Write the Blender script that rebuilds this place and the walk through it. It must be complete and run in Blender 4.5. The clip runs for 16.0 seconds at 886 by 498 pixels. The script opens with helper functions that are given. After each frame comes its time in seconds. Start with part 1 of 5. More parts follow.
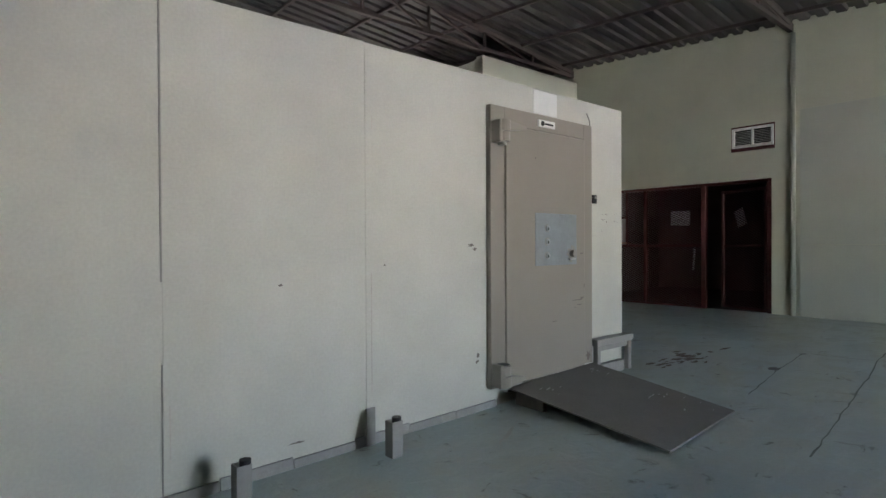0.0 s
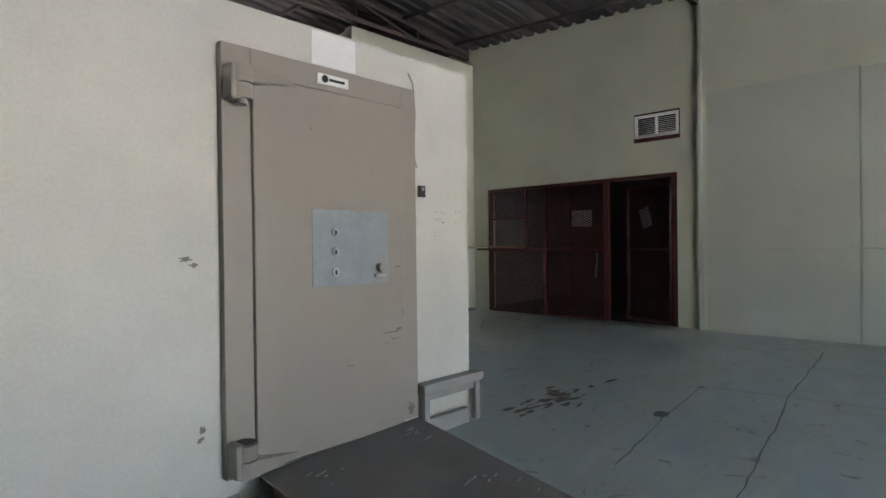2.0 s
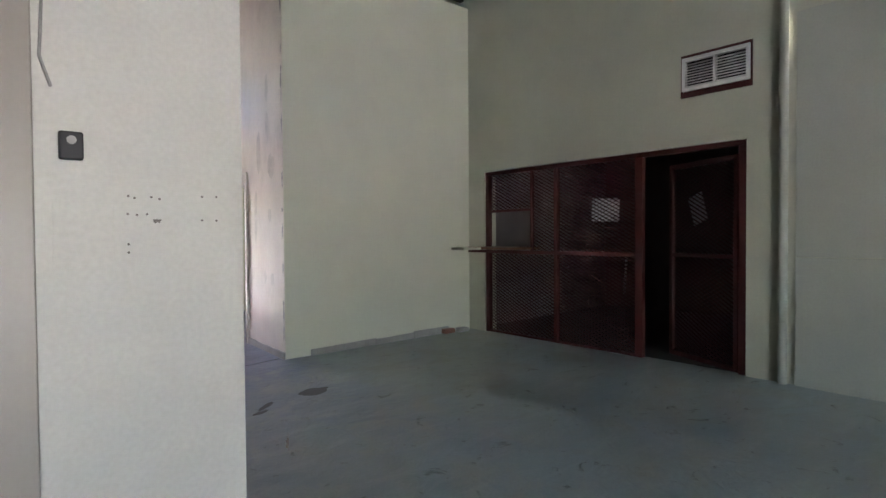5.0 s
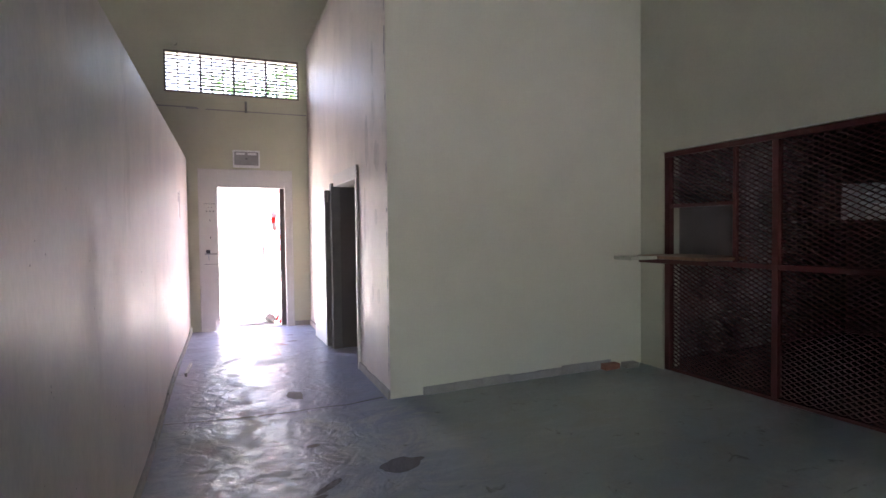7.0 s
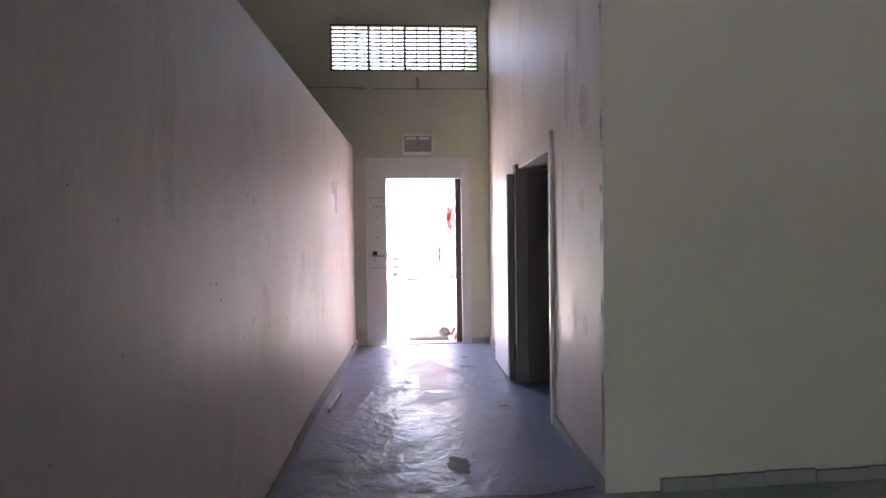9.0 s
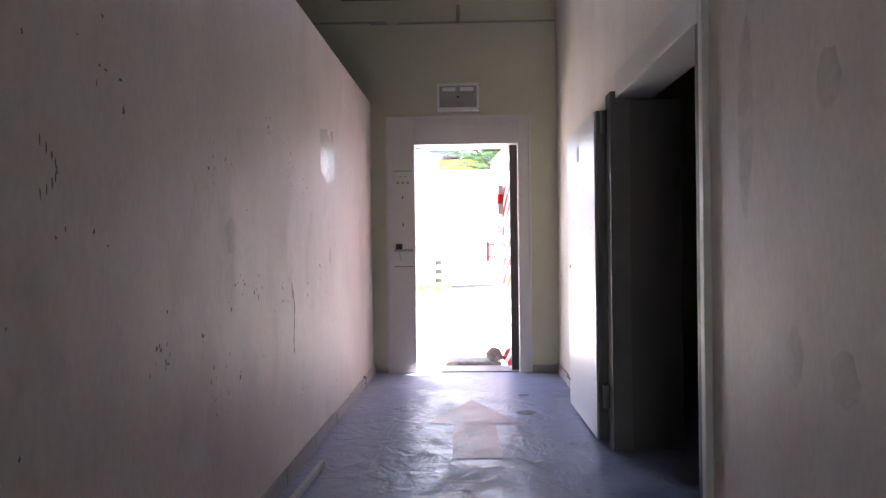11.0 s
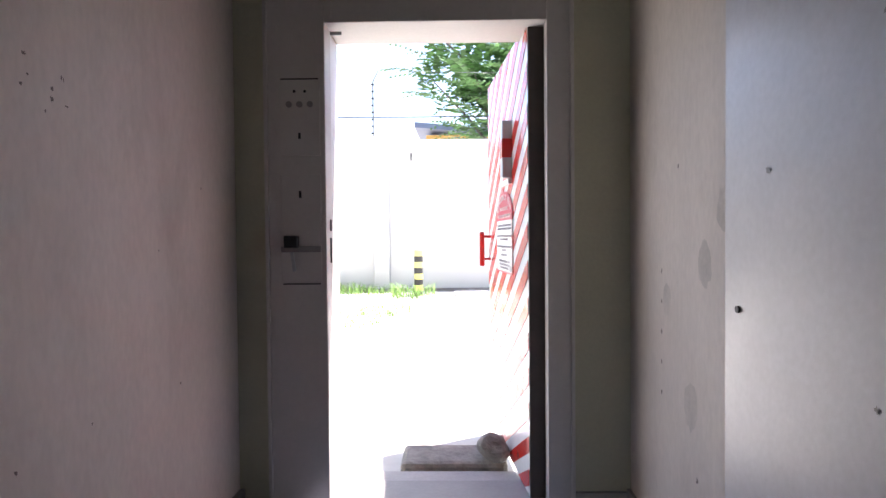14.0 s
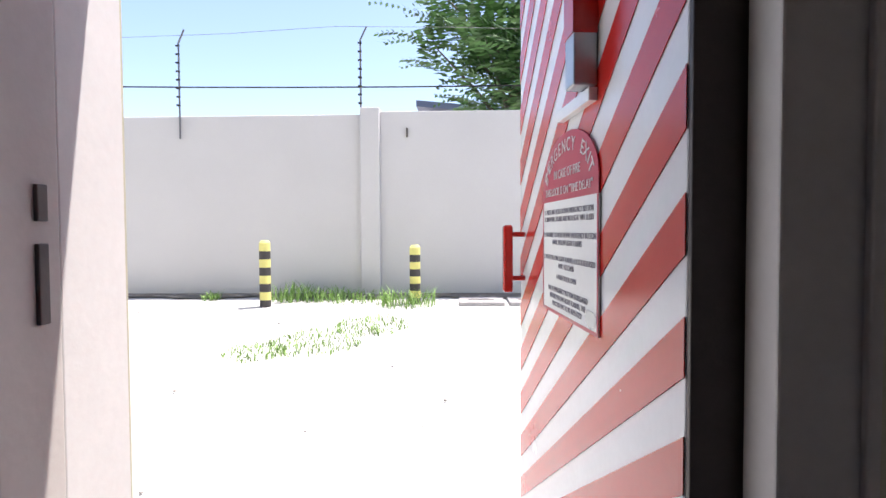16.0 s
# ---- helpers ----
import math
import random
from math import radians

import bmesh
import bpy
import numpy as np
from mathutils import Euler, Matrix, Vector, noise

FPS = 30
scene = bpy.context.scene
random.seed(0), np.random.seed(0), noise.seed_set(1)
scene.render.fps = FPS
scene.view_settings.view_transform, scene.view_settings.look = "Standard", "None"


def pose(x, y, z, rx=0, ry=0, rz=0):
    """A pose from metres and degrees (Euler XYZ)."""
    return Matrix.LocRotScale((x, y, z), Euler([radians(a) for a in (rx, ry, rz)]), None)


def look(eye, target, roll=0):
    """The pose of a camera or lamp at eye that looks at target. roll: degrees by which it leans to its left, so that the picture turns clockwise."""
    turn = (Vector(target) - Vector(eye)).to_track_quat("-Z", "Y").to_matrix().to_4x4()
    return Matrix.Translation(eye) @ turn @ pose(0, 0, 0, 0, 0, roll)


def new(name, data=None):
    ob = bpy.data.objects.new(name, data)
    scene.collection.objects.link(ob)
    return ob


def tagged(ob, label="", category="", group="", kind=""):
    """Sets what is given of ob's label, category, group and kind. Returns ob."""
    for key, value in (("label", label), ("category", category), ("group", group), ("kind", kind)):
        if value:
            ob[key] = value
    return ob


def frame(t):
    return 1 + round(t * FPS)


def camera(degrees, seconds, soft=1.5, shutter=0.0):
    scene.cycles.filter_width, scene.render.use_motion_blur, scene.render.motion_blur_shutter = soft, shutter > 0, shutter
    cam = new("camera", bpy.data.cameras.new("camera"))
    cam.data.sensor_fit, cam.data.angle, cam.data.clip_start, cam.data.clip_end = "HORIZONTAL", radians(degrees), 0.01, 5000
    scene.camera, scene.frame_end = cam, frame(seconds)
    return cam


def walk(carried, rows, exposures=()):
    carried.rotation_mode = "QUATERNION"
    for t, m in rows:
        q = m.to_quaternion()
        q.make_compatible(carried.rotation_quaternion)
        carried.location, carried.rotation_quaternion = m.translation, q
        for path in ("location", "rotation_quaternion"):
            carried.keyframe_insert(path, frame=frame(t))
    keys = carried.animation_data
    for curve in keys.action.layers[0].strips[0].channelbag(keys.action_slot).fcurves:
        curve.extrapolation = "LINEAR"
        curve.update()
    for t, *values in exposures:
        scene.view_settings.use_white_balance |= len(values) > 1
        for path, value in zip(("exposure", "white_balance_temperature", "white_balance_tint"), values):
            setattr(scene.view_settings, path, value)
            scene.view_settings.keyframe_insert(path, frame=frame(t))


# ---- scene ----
cam = camera(76.0, 16.0)
PATH = [
    (0, (-1.663, -1.681, 1.141), (-0.358, -0.165, 1.123), -0.3),
    (0.5, (-1.213, -1.570, 1.161), (0.150, -0.107, 1.143), -0.3),
    (1, (-0.736, -1.451, 1.162), (0.671, -0.030, 1.144), -0.4),
    (1.5, (-0.267, -1.380, 1.168), (1.171, 0.009, 1.153), -0.5),
    (2, (0.217, -1.351, 1.185), (1.662, 0.031, 1.171), -0.7),
    (2.5, (0.710, -1.278, 1.206), (2.154, 0.106, 1.194), -0.8),
    (3, (1.155, -1.197, 1.219), (2.596, 0.190, 1.202), -0.6),
    (5.5, (3.140, -0.203, 1.328), (4.327, 1.405, 1.276), -0.6),
    (6, (3.521, 0.032, 1.360), (4.579, 1.729, 1.302), -0.8),
    (6.5, (3.774, 0.372, 1.373), (4.695, 2.146, 1.313), -0.7),
    (7, (3.974, 0.736, 1.410), (4.737, 2.584, 1.347), -0.7),
    (7.5, (4.135, 1.121, 1.436), (4.744, 3.025, 1.371), -0.8),
    (8, (4.234, 1.538, 1.431), (4.659, 3.491, 1.366), -0.9),
    (8.5, (4.267, 1.986, 1.405), (4.534, 3.968, 1.348), -0.8),
    (9, (4.350, 2.462, 1.356), (4.479, 4.458, 1.311), -0.8),
    (9.5, (4.394, 2.929, 1.307), (4.405, 4.928, 1.267), -0.8),
    (12, (4.521, 5.355, 1.095), (4.465, 7.354, 1.104), -0.7),
    (12.5, (4.518, 5.815, 1.111), (4.468, 7.815, 1.104), -0.7),
    (13, (4.553, 6.255, 1.122), (4.510, 8.254, 1.097), -0.7),
    (13.5, (4.612, 6.665, 1.145), (4.570, 8.664, 1.108), -0.7),
    (14, (4.646, 7.132, 1.169), (4.609, 9.131, 1.127), -0.5),
    (14.5, (4.694, 7.571, 1.171), (4.667, 9.571, 1.124), -0.3),
    (15, (4.723, 8.002, 1.175), (4.695, 10.002, 1.123), -0.4),
    (15.5, (4.695, 8.448, 1.180), (4.667, 10.448, 1.119), -0.4),
    (16, (4.675, 8.871, 1.186), (4.612, 10.870, 1.118), -0.3),
]
walk(cam, [(t, look(eye, target, roll)) for t, eye, target, roll in PATH],
     exposures=[(0.0, 4.95, 6900, 16), (1.5, 4.95, 6900, 16), (3.0, 5.3, 6850, 17), (5.5, 5.05, 6800, 20), (7.0, 4.7, 6800, 25), (9.0, 4.1, 6750, 25), (12.0, 3.4, 6600, 20),
                (13.0, 3.15, 6550, 19), (13.5, 2.85, 6550, 18), (14.0, 2.15, 6600, 18), (14.5, 1.8, 6650, 17), (15.0, 1.4, 6600, 16), (15.5, 1.15, 6600, 18), (16.0, 1.0, 6550, 18)])

# ---- world, sun, large lights ----
world = bpy.data.worlds.new("sky")
scene.world = world
world.use_nodes = True
wn = world.node_tree.nodes
sky = wn.new("ShaderNodeTexSky")
sky.sky_type = "NISHITA"
sky.sun_disc = False
sky.sun_elevation = radians(71)
sky.sun_rotation = radians(60)
world.node_tree.links.new(sky.outputs[0], wn["Background"].inputs[0])
wn["Background"].inputs[1].default_value = 0.15

sun = new("sun", bpy.data.lights.new("sun", "SUN"))
sun.data.energy, sun.data.angle, sun.data.color = 5.0, radians(0.53), (1.0, 0.96, 0.9)
sun.matrix_world = look((0, 30, 60), (-0.28, 29.84, 59.05))


def area_lamp(name, place, target, w, h, power, color):
    ob = new(name, bpy.data.lights.new(name, "AREA"))
    ob.data.shape, ob.data.size, ob.data.size_y = "RECTANGLE", w, h
    ob.data.energy, ob.data.color = power, color
    ob.matrix_world = look(place, target)
    return ob


# added fill in an unseen hall opening; daylight in exit doorway, high grille window
area_lamp("added_hall_fill", (2.7, -6.9, 1.0), (2.7, 0, 1.0), 2.3, 2.3, 0.2, (1.0, 0.975, 0.985))
area_lamp("exit_daylight", (4.575, 9.605, 1.1), (4.575, 5, 0.7), 0.86, 1.9, 0.5, (1.0, 0.95, 0.98))
area_lamp("grille_daylight", (4.37, 9.74, 3.7), (4.37, 5, 2.6), 1.7, 0.5, 0.25, (1.0, 0.97, 0.97))


# ---- materials ----
def material(name, color, rough=0.7, metal=0.0, var=0.18, scale=2.5, grain=60.0, bump=0.15, dirt=None, dirt_at=0.62, dirt_scale=1.3, spec=0.4, stretch=(1, 1, 1), island=0.0):
    m = bpy.data.materials.new(name)
    m.use_nodes = True
    nt, b = m.node_tree, m.node_tree.nodes["Principled BSDF"]
    ln = nt.links.new

    def node(kind, **kw):
        n = nt.nodes.new(kind)
        for k, v in kw.items():
            n.inputs[k].default_value = v
        return n
    geo = node("ShaderNodeNewGeometry")
    mp = node("ShaderNodeMapping")
    mp.inputs["Scale"].default_value = stretch
    ln(geo.outputs["Position"], mp.inputs["Vector"])
    n1 = node("ShaderNodeTexNoise", Scale=scale, Detail=6.0, Roughness=0.6)
    n2 = node("ShaderNodeTexNoise", Scale=grain, Detail=3.0)
    ln(mp.outputs[0], n1.inputs["Vector"])
    ln(mp.outputs[0], n2.inputs["Vector"])
    r1 = node("ShaderNodeMapRange")
    for k, v in (("From Min", 0.3), ("From Max", 0.7), ("To Min", 1 - var), ("To Max", 1 + var * 0.5)):
        r1.inputs[k].default_value = v
    ln(n1.outputs["Fac"], r1.inputs["Value"])
    r2 = node("ShaderNodeMapRange")
    for k, v in (("From Min", 0.3), ("From Max", 0.7), ("To Min", 1 - var * 0.35), ("To Max", 1 + var * 0.2)):
        r2.inputs[k].default_value = v
    ln(n2.outputs["Fac"], r2.inputs["Value"])
    mul = nt.nodes.new("ShaderNodeMath")
    mul.operation = "MULTIPLY"
    ln(r1.outputs[0], mul.inputs[0])
    ln(r2.outputs[0], mul.inputs[1])
    if island:
        rr = node("ShaderNodeMapRange")
        rr.inputs["To Min"].default_value, rr.inputs["To Max"].default_value = 1 - island, 1 + island
        ln(geo.outputs["Random Per Island"], rr.inputs["Value"])
        m3 = nt.nodes.new("ShaderNodeMath")
        m3.operation = "MULTIPLY"
        ln(mul.outputs[0], m3.inputs[0])
        ln(rr.outputs[0], m3.inputs[1])
        mul = m3
    sc = nt.nodes.new("ShaderNodeVectorMath")
    sc.operation = "SCALE"
    sc.inputs[0].default_value = color[:3]
    ln(mul.outputs[0], sc.inputs["Scale"])
    out = sc.outputs[0]
    if dirt:
        n3 = node("ShaderNodeTexNoise", Scale=dirt_scale, Detail=9.0, Roughness=0.68)
        ln(mp.outputs[0], n3.inputs["Vector"])
        r3 = node("ShaderNodeMapRange")
        r3.inputs["From Min"].default_value, r3.inputs["From Max"].default_value = dirt_at, dirt_at + 0.2
        ln(n3.outputs["Fac"], r3.inputs["Value"])
        mx = nt.nodes.new("ShaderNodeMix")
        mx.data_type = "RGBA"
        ln(r3.outputs[0], mx.inputs["Factor"])
        ln(out, mx.inputs[6])
        mx.inputs[7].default_value = (*dirt, 1)
        out = mx.outputs[2]
    ln(out, b.inputs["Base Color"])
    rr2 = node("ShaderNodeMapRange")
    for k, v in (("From Min", 0.3), ("From Max", 0.7), ("To Min", max(0.04, rough - 0.1)), ("To Max", min(1, rough + 0.1))):
        rr2.inputs[k].default_value = v
    ln(n1.outputs["Fac"], rr2.inputs["Value"])
    ln(rr2.outputs[0], b.inputs["Roughness"])
    b.inputs["Metallic"].default_value = metal
    b.inputs["Specular IOR Level"].default_value = spec
    if bump:
        bp = node("ShaderNodeBump", Strength=bump, Distance=0.01)
        add = nt.nodes.new("ShaderNodeMath")
        add.operation = "MULTIPLY_ADD"
        add.inputs[1].default_value = 4.0
        ln(n1.outputs["Fac"], add.inputs[0])
        ln(n2.outputs["Fac"], add.inputs[2])
        ln(add.outputs[0], bp.inputs["Height"])
        ln(bp.outputs[0], b.inputs["Normal"])
    return m



def floor_paint(name, paint, worn, bare, rough, peel=0.5, relief=0.5, second=None):
    """Old floor paint: mottled colour, worn-through patches with lifted edges, darker bare spots, streaks of dust."""
    m = bpy.data.materials.new(name)
    m.use_nodes = True
    nt, b = m.node_tree, m.node_tree.nodes["Principled BSDF"]
    ln = nt.links.new
    geo = nt.nodes.new("ShaderNodeNewGeometry")

    def field(scale, detail, rough_, lo, hi, distort=0.0, stretch=(1, 1, 1), turn=0.0):
        mp = nt.nodes.new("ShaderNodeMapping")
        mp.inputs["Scale"].default_value = stretch
        mp.inputs["Rotation"].default_value = (0, 0, turn)
        ln(geo.outputs["Position"], mp.inputs["Vector"])
        n = nt.nodes.new("ShaderNodeTexNoise")
        n.inputs["Scale"].default_value, n.inputs["Detail"].default_value = scale, detail
        n.inputs["Roughness"].default_value, n.inputs["Distortion"].default_value = rough_, distort
        ln(mp.outputs[0], n.inputs["Vector"])
        mr = nt.nodes.new("ShaderNodeMapRange")
        mr.inputs["From Min"].default_value, mr.inputs["From Max"].default_value = lo, hi
        ln(n.outputs["Fac"], mr.inputs["Value"])
        return mr.outputs[0]

    def mix(fac, a, c):
        mx = nt.nodes.new("ShaderNodeMix")
        mx.data_type = "RGBA"
        ln(fac, mx.inputs["Factor"])
        if isinstance(a, tuple):
            mx.inputs[6].default_value = (*a, 1)
        else:
            ln(a, mx.inputs[6])
        mx.inputs[7].default_value = (*c, 1)
        return mx.outputs[2]

    def scaled(value, k):
        mu = nt.nodes.new("ShaderNodeMath")
        mu.operation = "MULTIPLY"
        mu.inputs[1].default_value = k
        ln(value, mu.inputs[0])
        return mu.outputs[0]

    broad = field(0.9, 5, 0.6, 0.35, 0.7, 0.4)
    worn_at = field(2.3, 9, 0.66, peel, peel + 0.10, 0.6)
    bare_at = field(5.5, 8, 0.7, 0.60, 0.66, 0.8)
    dust = field(3.0, 6, 0.7, 0.5, 0.8, 0.3, (0.5, 2.2, 1), 0.5)
    grit = field(70, 3, 0.6, 0.3, 0.75)
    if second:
        # bluer colour, partly sky light painted in, begins past a ragged aisle line
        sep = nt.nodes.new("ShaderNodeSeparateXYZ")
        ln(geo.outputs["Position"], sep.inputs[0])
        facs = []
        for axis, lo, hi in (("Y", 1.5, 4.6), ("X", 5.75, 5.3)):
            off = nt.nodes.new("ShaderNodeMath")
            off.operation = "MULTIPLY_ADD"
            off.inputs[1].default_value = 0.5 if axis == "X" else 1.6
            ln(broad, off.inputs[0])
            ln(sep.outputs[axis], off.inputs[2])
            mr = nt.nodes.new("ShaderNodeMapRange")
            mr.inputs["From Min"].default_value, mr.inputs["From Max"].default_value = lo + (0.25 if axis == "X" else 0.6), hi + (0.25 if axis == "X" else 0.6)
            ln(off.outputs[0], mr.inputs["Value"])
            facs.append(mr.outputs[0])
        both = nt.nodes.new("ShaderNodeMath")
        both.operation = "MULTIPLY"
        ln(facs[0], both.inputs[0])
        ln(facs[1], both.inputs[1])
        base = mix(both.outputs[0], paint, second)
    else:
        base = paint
    col = mix(scaled(broad, 0.55), base, tuple(0.8 * c for c in paint))
    col = mix(scaled(worn_at, 0.65), col, worn)
    col = mix(scaled(dust, 0.35), col, tuple(min(1, 1.35 * c) for c in worn))
    col = mix(scaled(bare_at, 0.75), col, bare)
    col = mix(scaled(grit, 0.18), col, bare)
    ln(col, b.inputs["Base Color"])
    rr = nt.nodes.new("ShaderNodeMapRange")
    rr.inputs["To Min"].default_value, rr.inputs["To Max"].default_value = rough, min(1, rough + 0.28)
    ln(worn_at, rr.inputs["Value"])
    ln(rr.outputs[0], b.inputs["Roughness"])
    b.inputs["Specular IOR Level"].default_value = 0.5
    lumps = field(7.0, 5, 0.55, 0.2, 0.8, 1.2)
    h = nt.nodes.new("ShaderNodeMath")
    h.operation = "SUBTRACT"
    ln(lumps, h.inputs[0])
    ln(scaled(worn_at, 0.35), h.inputs[1])
    h2 = nt.nodes.new("ShaderNodeMath")
    h2.operation = "SUBTRACT"
    ln(h.outputs[0], h2.inputs[0])
    ln(scaled(bare_at, 0.4), h2.inputs[1])
    bp = nt.nodes.new("ShaderNodeBump")
    bp.inputs["Strength"].default_value, bp.inputs["Distance"].default_value = relief, 0.02
    ln(h2.outputs[0], bp.inputs["Height"])
    ln(bp.outputs[0], b.inputs["Normal"])
    return m


M_PANEL = material("cream_panel_paint", (0.58, 0.57, 0.515), 0.55, var=0.15, scale=0.9, bump=0.06, dirt=(0.48, 0.485, 0.46), dirt_at=0.60)
M_BOXSIDE = material("scuffed_cream_paint", (0.68, 0.62, 0.56), 0.52, var=0.16, scale=2.2, bump=0.05, dirt=(0.50, 0.45, 0.40), dirt_at=0.56, dirt_scale=2.6, stretch=(1, 1, 0.42))
M_GREEN = material("pale_green_wall_paint", (0.50, 0.51, 0.41), 0.6, var=0.10, scale=1.1, bump=0.12, dirt=(0.44, 0.43, 0.36), dirt_at=0.64)
M_PLASTER = material("grey_green_plaster_panel", (0.44, 0.46, 0.40), 0.7, var=0.10, scale=0.9, bump=0.15)
M_CREAM = material("cream_wall_paint", (0.66, 0.66, 0.55), 0.6, var=0.07, scale=1.0, bump=0.10, dirt=(0.60, 0.56, 0.47), dirt_at=0.66)
M_YELLOW = material("yellowed_end_wall_paint", (0.55, 0.54, 0.40), 0.6, var=0.10, scale=1.5, bump=0.15, dirt=(0.42, 0.38, 0.26), dirt_at=0.66)
M_DOOR = material("taupe_door_enamel", (0.285, 0.255, 0.22), 0.42, var=0.06, scale=1.5, bump=0.03, dirt=(0.23, 0.21, 0.185), dirt_at=0.66, dirt_scale=4)
M_STEEL = material("dull_grey_steel", (0.42, 0.44, 0.46), 0.38, metal=0.75, var=0.15, scale=6, bump=0.05)
M_PLATE = material("pale_blue_grey_plate", (0.28, 0.31, 0.33), 0.42, metal=0.25, var=0.14, scale=9, bump=0.05)
M_GREYPAINT = material("grey_steel_paint", (0.30, 0.29, 0.275), 0.45, var=0.15, scale=5, bump=0.08, dirt=(0.2, 0.16, 0.13), dirt_at=0.68, dirt_scale=5)
M_RAMP = material("brown_grey_ramp_steel", (0.20, 0.187, 0.18), 0.5, metal=0.1, var=0.25, scale=3, bump=0.08)
# the bluer aisle and passage colour holds sky light from the exit
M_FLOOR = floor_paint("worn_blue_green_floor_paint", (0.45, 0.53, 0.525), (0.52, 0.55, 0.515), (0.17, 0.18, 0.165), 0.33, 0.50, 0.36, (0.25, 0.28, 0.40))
M_FLOORC = floor_paint("peeling_corridor_floor_paint", (0.25, 0.28, 0.40), (0.32, 0.33, 0.39), (0.15, 0.15, 0.18), 0.31, 0.52, 0.40)
M_GLOSS = material("glossy_cream_patch", (0.66, 0.61, 0.58), 0.28, var=0.08, scale=3, bump=0.03)
M_PATCH = material("dark_floor_stain", (0.165, 0.16, 0.17), 0.6, var=0.3, scale=7, bump=0.3)
M_JOINT = material("dusty_slab_joint", (0.25, 0.275, 0.27), 0.8, var=0.4, scale=4, bump=0.3)
M_RUSTY = material("rust_brown_stain", (0.19, 0.155, 0.135), 0.65, var=0.3, scale=6, bump=0.3)
M_FLAKE = material("pale_paint_flake", (0.50, 0.52, 0.50), 0.6, var=0.2, scale=8, bump=0.2)
M_PINK = material("worn_pink_arrow_paint", (0.36, 0.21, 0.22), 0.45, var=0.25, scale=6, bump=0.2, dirt=(0.24, 0.235, 0.26), dirt_at=0.52, dirt_scale=6)
M_RED = material("maroon_red_oxide_paint", (0.075, 0.018, 0.016), 0.5, var=0.25, scale=6, bump=0.12, dirt=(0.05, 0.03, 0.028), dirt_at=0.66, dirt_scale=6)
M_MESH = material("dark_red_expanded_metal", (0.060, 0.017, 0.016), 0.6, metal=0.0, var=0.2, scale=9, bump=0)
# the gloom of the unlit rooms is put into these two colours
M_DARKROOM = material("shade_toned_store_surface", (0.11, 0.095, 0.09), 0.8, var=0.15, scale=1.4, bump=0.1)
M_STOREWALL = material("shade_greyed_room_wall", (0.22, 0.20, 0.195), 0.7, var=0.1, scale=1.4, bump=0.1)
M_PAPER = material("white_paper", (0.75, 0.77, 0.78), 0.8, var=0.05, bump=0)
M_INK = material("grey_print", (0.26, 0.24, 0.27), 0.8, var=0.05, bump=0)
M_ROOF = material("dark_weathered_roof_sheet", (0.11, 0.10, 0.095), 0.6, metal=0.1, var=0.25, scale=1.6, bump=0.1, stretch=(0.4, 1, 1))
M_TRUSS = material("brown_truss_steel", (0.115, 0.095, 0.085), 0.6, metal=0.2, var=0.2, scale=6, bump=0.08)
M_WHITE = material("white_enamel", (0.74, 0.74, 0.72), 0.45, var=0.06, scale=5, bump=0.04)
M_FRAME = material("white_frame_paint", (0.60, 0.575, 0.54), 0.45, var=0.08, scale=3, bump=0.06, dirt=(0.45, 0.41, 0.37), dirt_at=0.66, dirt_scale=3)
M_DARKSTEEL = material("dark_grey_door_steel", (0.13, 0.12, 0.113), 0.5, var=0.18, scale=5, bump=0.06)
M_BLACK = material("black_plastic", (0.02, 0.02, 0.022), 0.5, var=0.1, bump=0)
M_LEAFSTEEL = material("blue_white_steel_leaf", (0.58, 0.58, 0.60), 0.36, metal=0.15, var=0.12, scale=2.0, bump=0.05, dirt=(0.34, 0.31, 0.30), dirt_at=0.69, dirt_scale=3.5)
M_BASE = material("dusty_grey_skirting", (0.33, 0.32, 0.31), 0.6, var=0.2, scale=4, bump=0.2, dirt=(0.52, 0.50, 0.46), dirt_at=0.6, dirt_scale=5)
M_WOOD = material("worn_varnished_wood", (0.25, 0.14, 0.085), 0.5, var=0.25, scale=5, bump=0.1, stretch=(1, 6, 6))
M_BRICK = material("broken_red_brick", (0.28, 0.13, 0.09), 0.85, var=0.2, scale=12, bump=0.4)
M_SCUFF = material("dark_scuff", (0.19, 0.165, 0.15), 0.7, var=0.3, scale=20, bump=0)
M_SOFTSCUFF = material("grey_damp_mark", (0.585, 0.54, 0.49), 0.6, var=0.2, scale=8, bump=0)
M_YARD = material("pale_concrete_yard", (0.52, 0.51, 0.48), 0.85, var=0.16, scale=0.8, grain=14, bump=0.3, dirt=(0.40, 0.39, 0.34), dirt_at=0.64, dirt_scale=2.4)
M_DIRT = material("grey_brown_earth", (0.20, 0.17, 0.14), 0.95, var=0.4, scale=6, grain=40, bump=0.6, dirt=(0.40, 0.37, 0.32), dirt_at=0.5, dirt_scale=5)
M_BOUND = material("pale_grey_boundary_render", (0.60, 0.585, 0.575), 0.8, var=0.05, scale=0.7, bump=0.15)
M_STONE = material("rough_grey_stone", (0.26, 0.24, 0.22), 0.9, var=0.35, scale=9, grain=40, bump=0.6)
M_SLAB = material("sill_concrete", (0.42, 0.40, 0.39), 0.85, var=0.2, scale=4, bump=0.3)
M_STRIPE = material("red_stripe_paint", (0.52, 0.022, 0.016), 0.2, var=0.08, scale=3, bump=0.02)
M_DOORWHITE = material("white_door_paint", (0.72, 0.72, 0.73), 0.2, var=0.05, scale=3, bump=0.02)
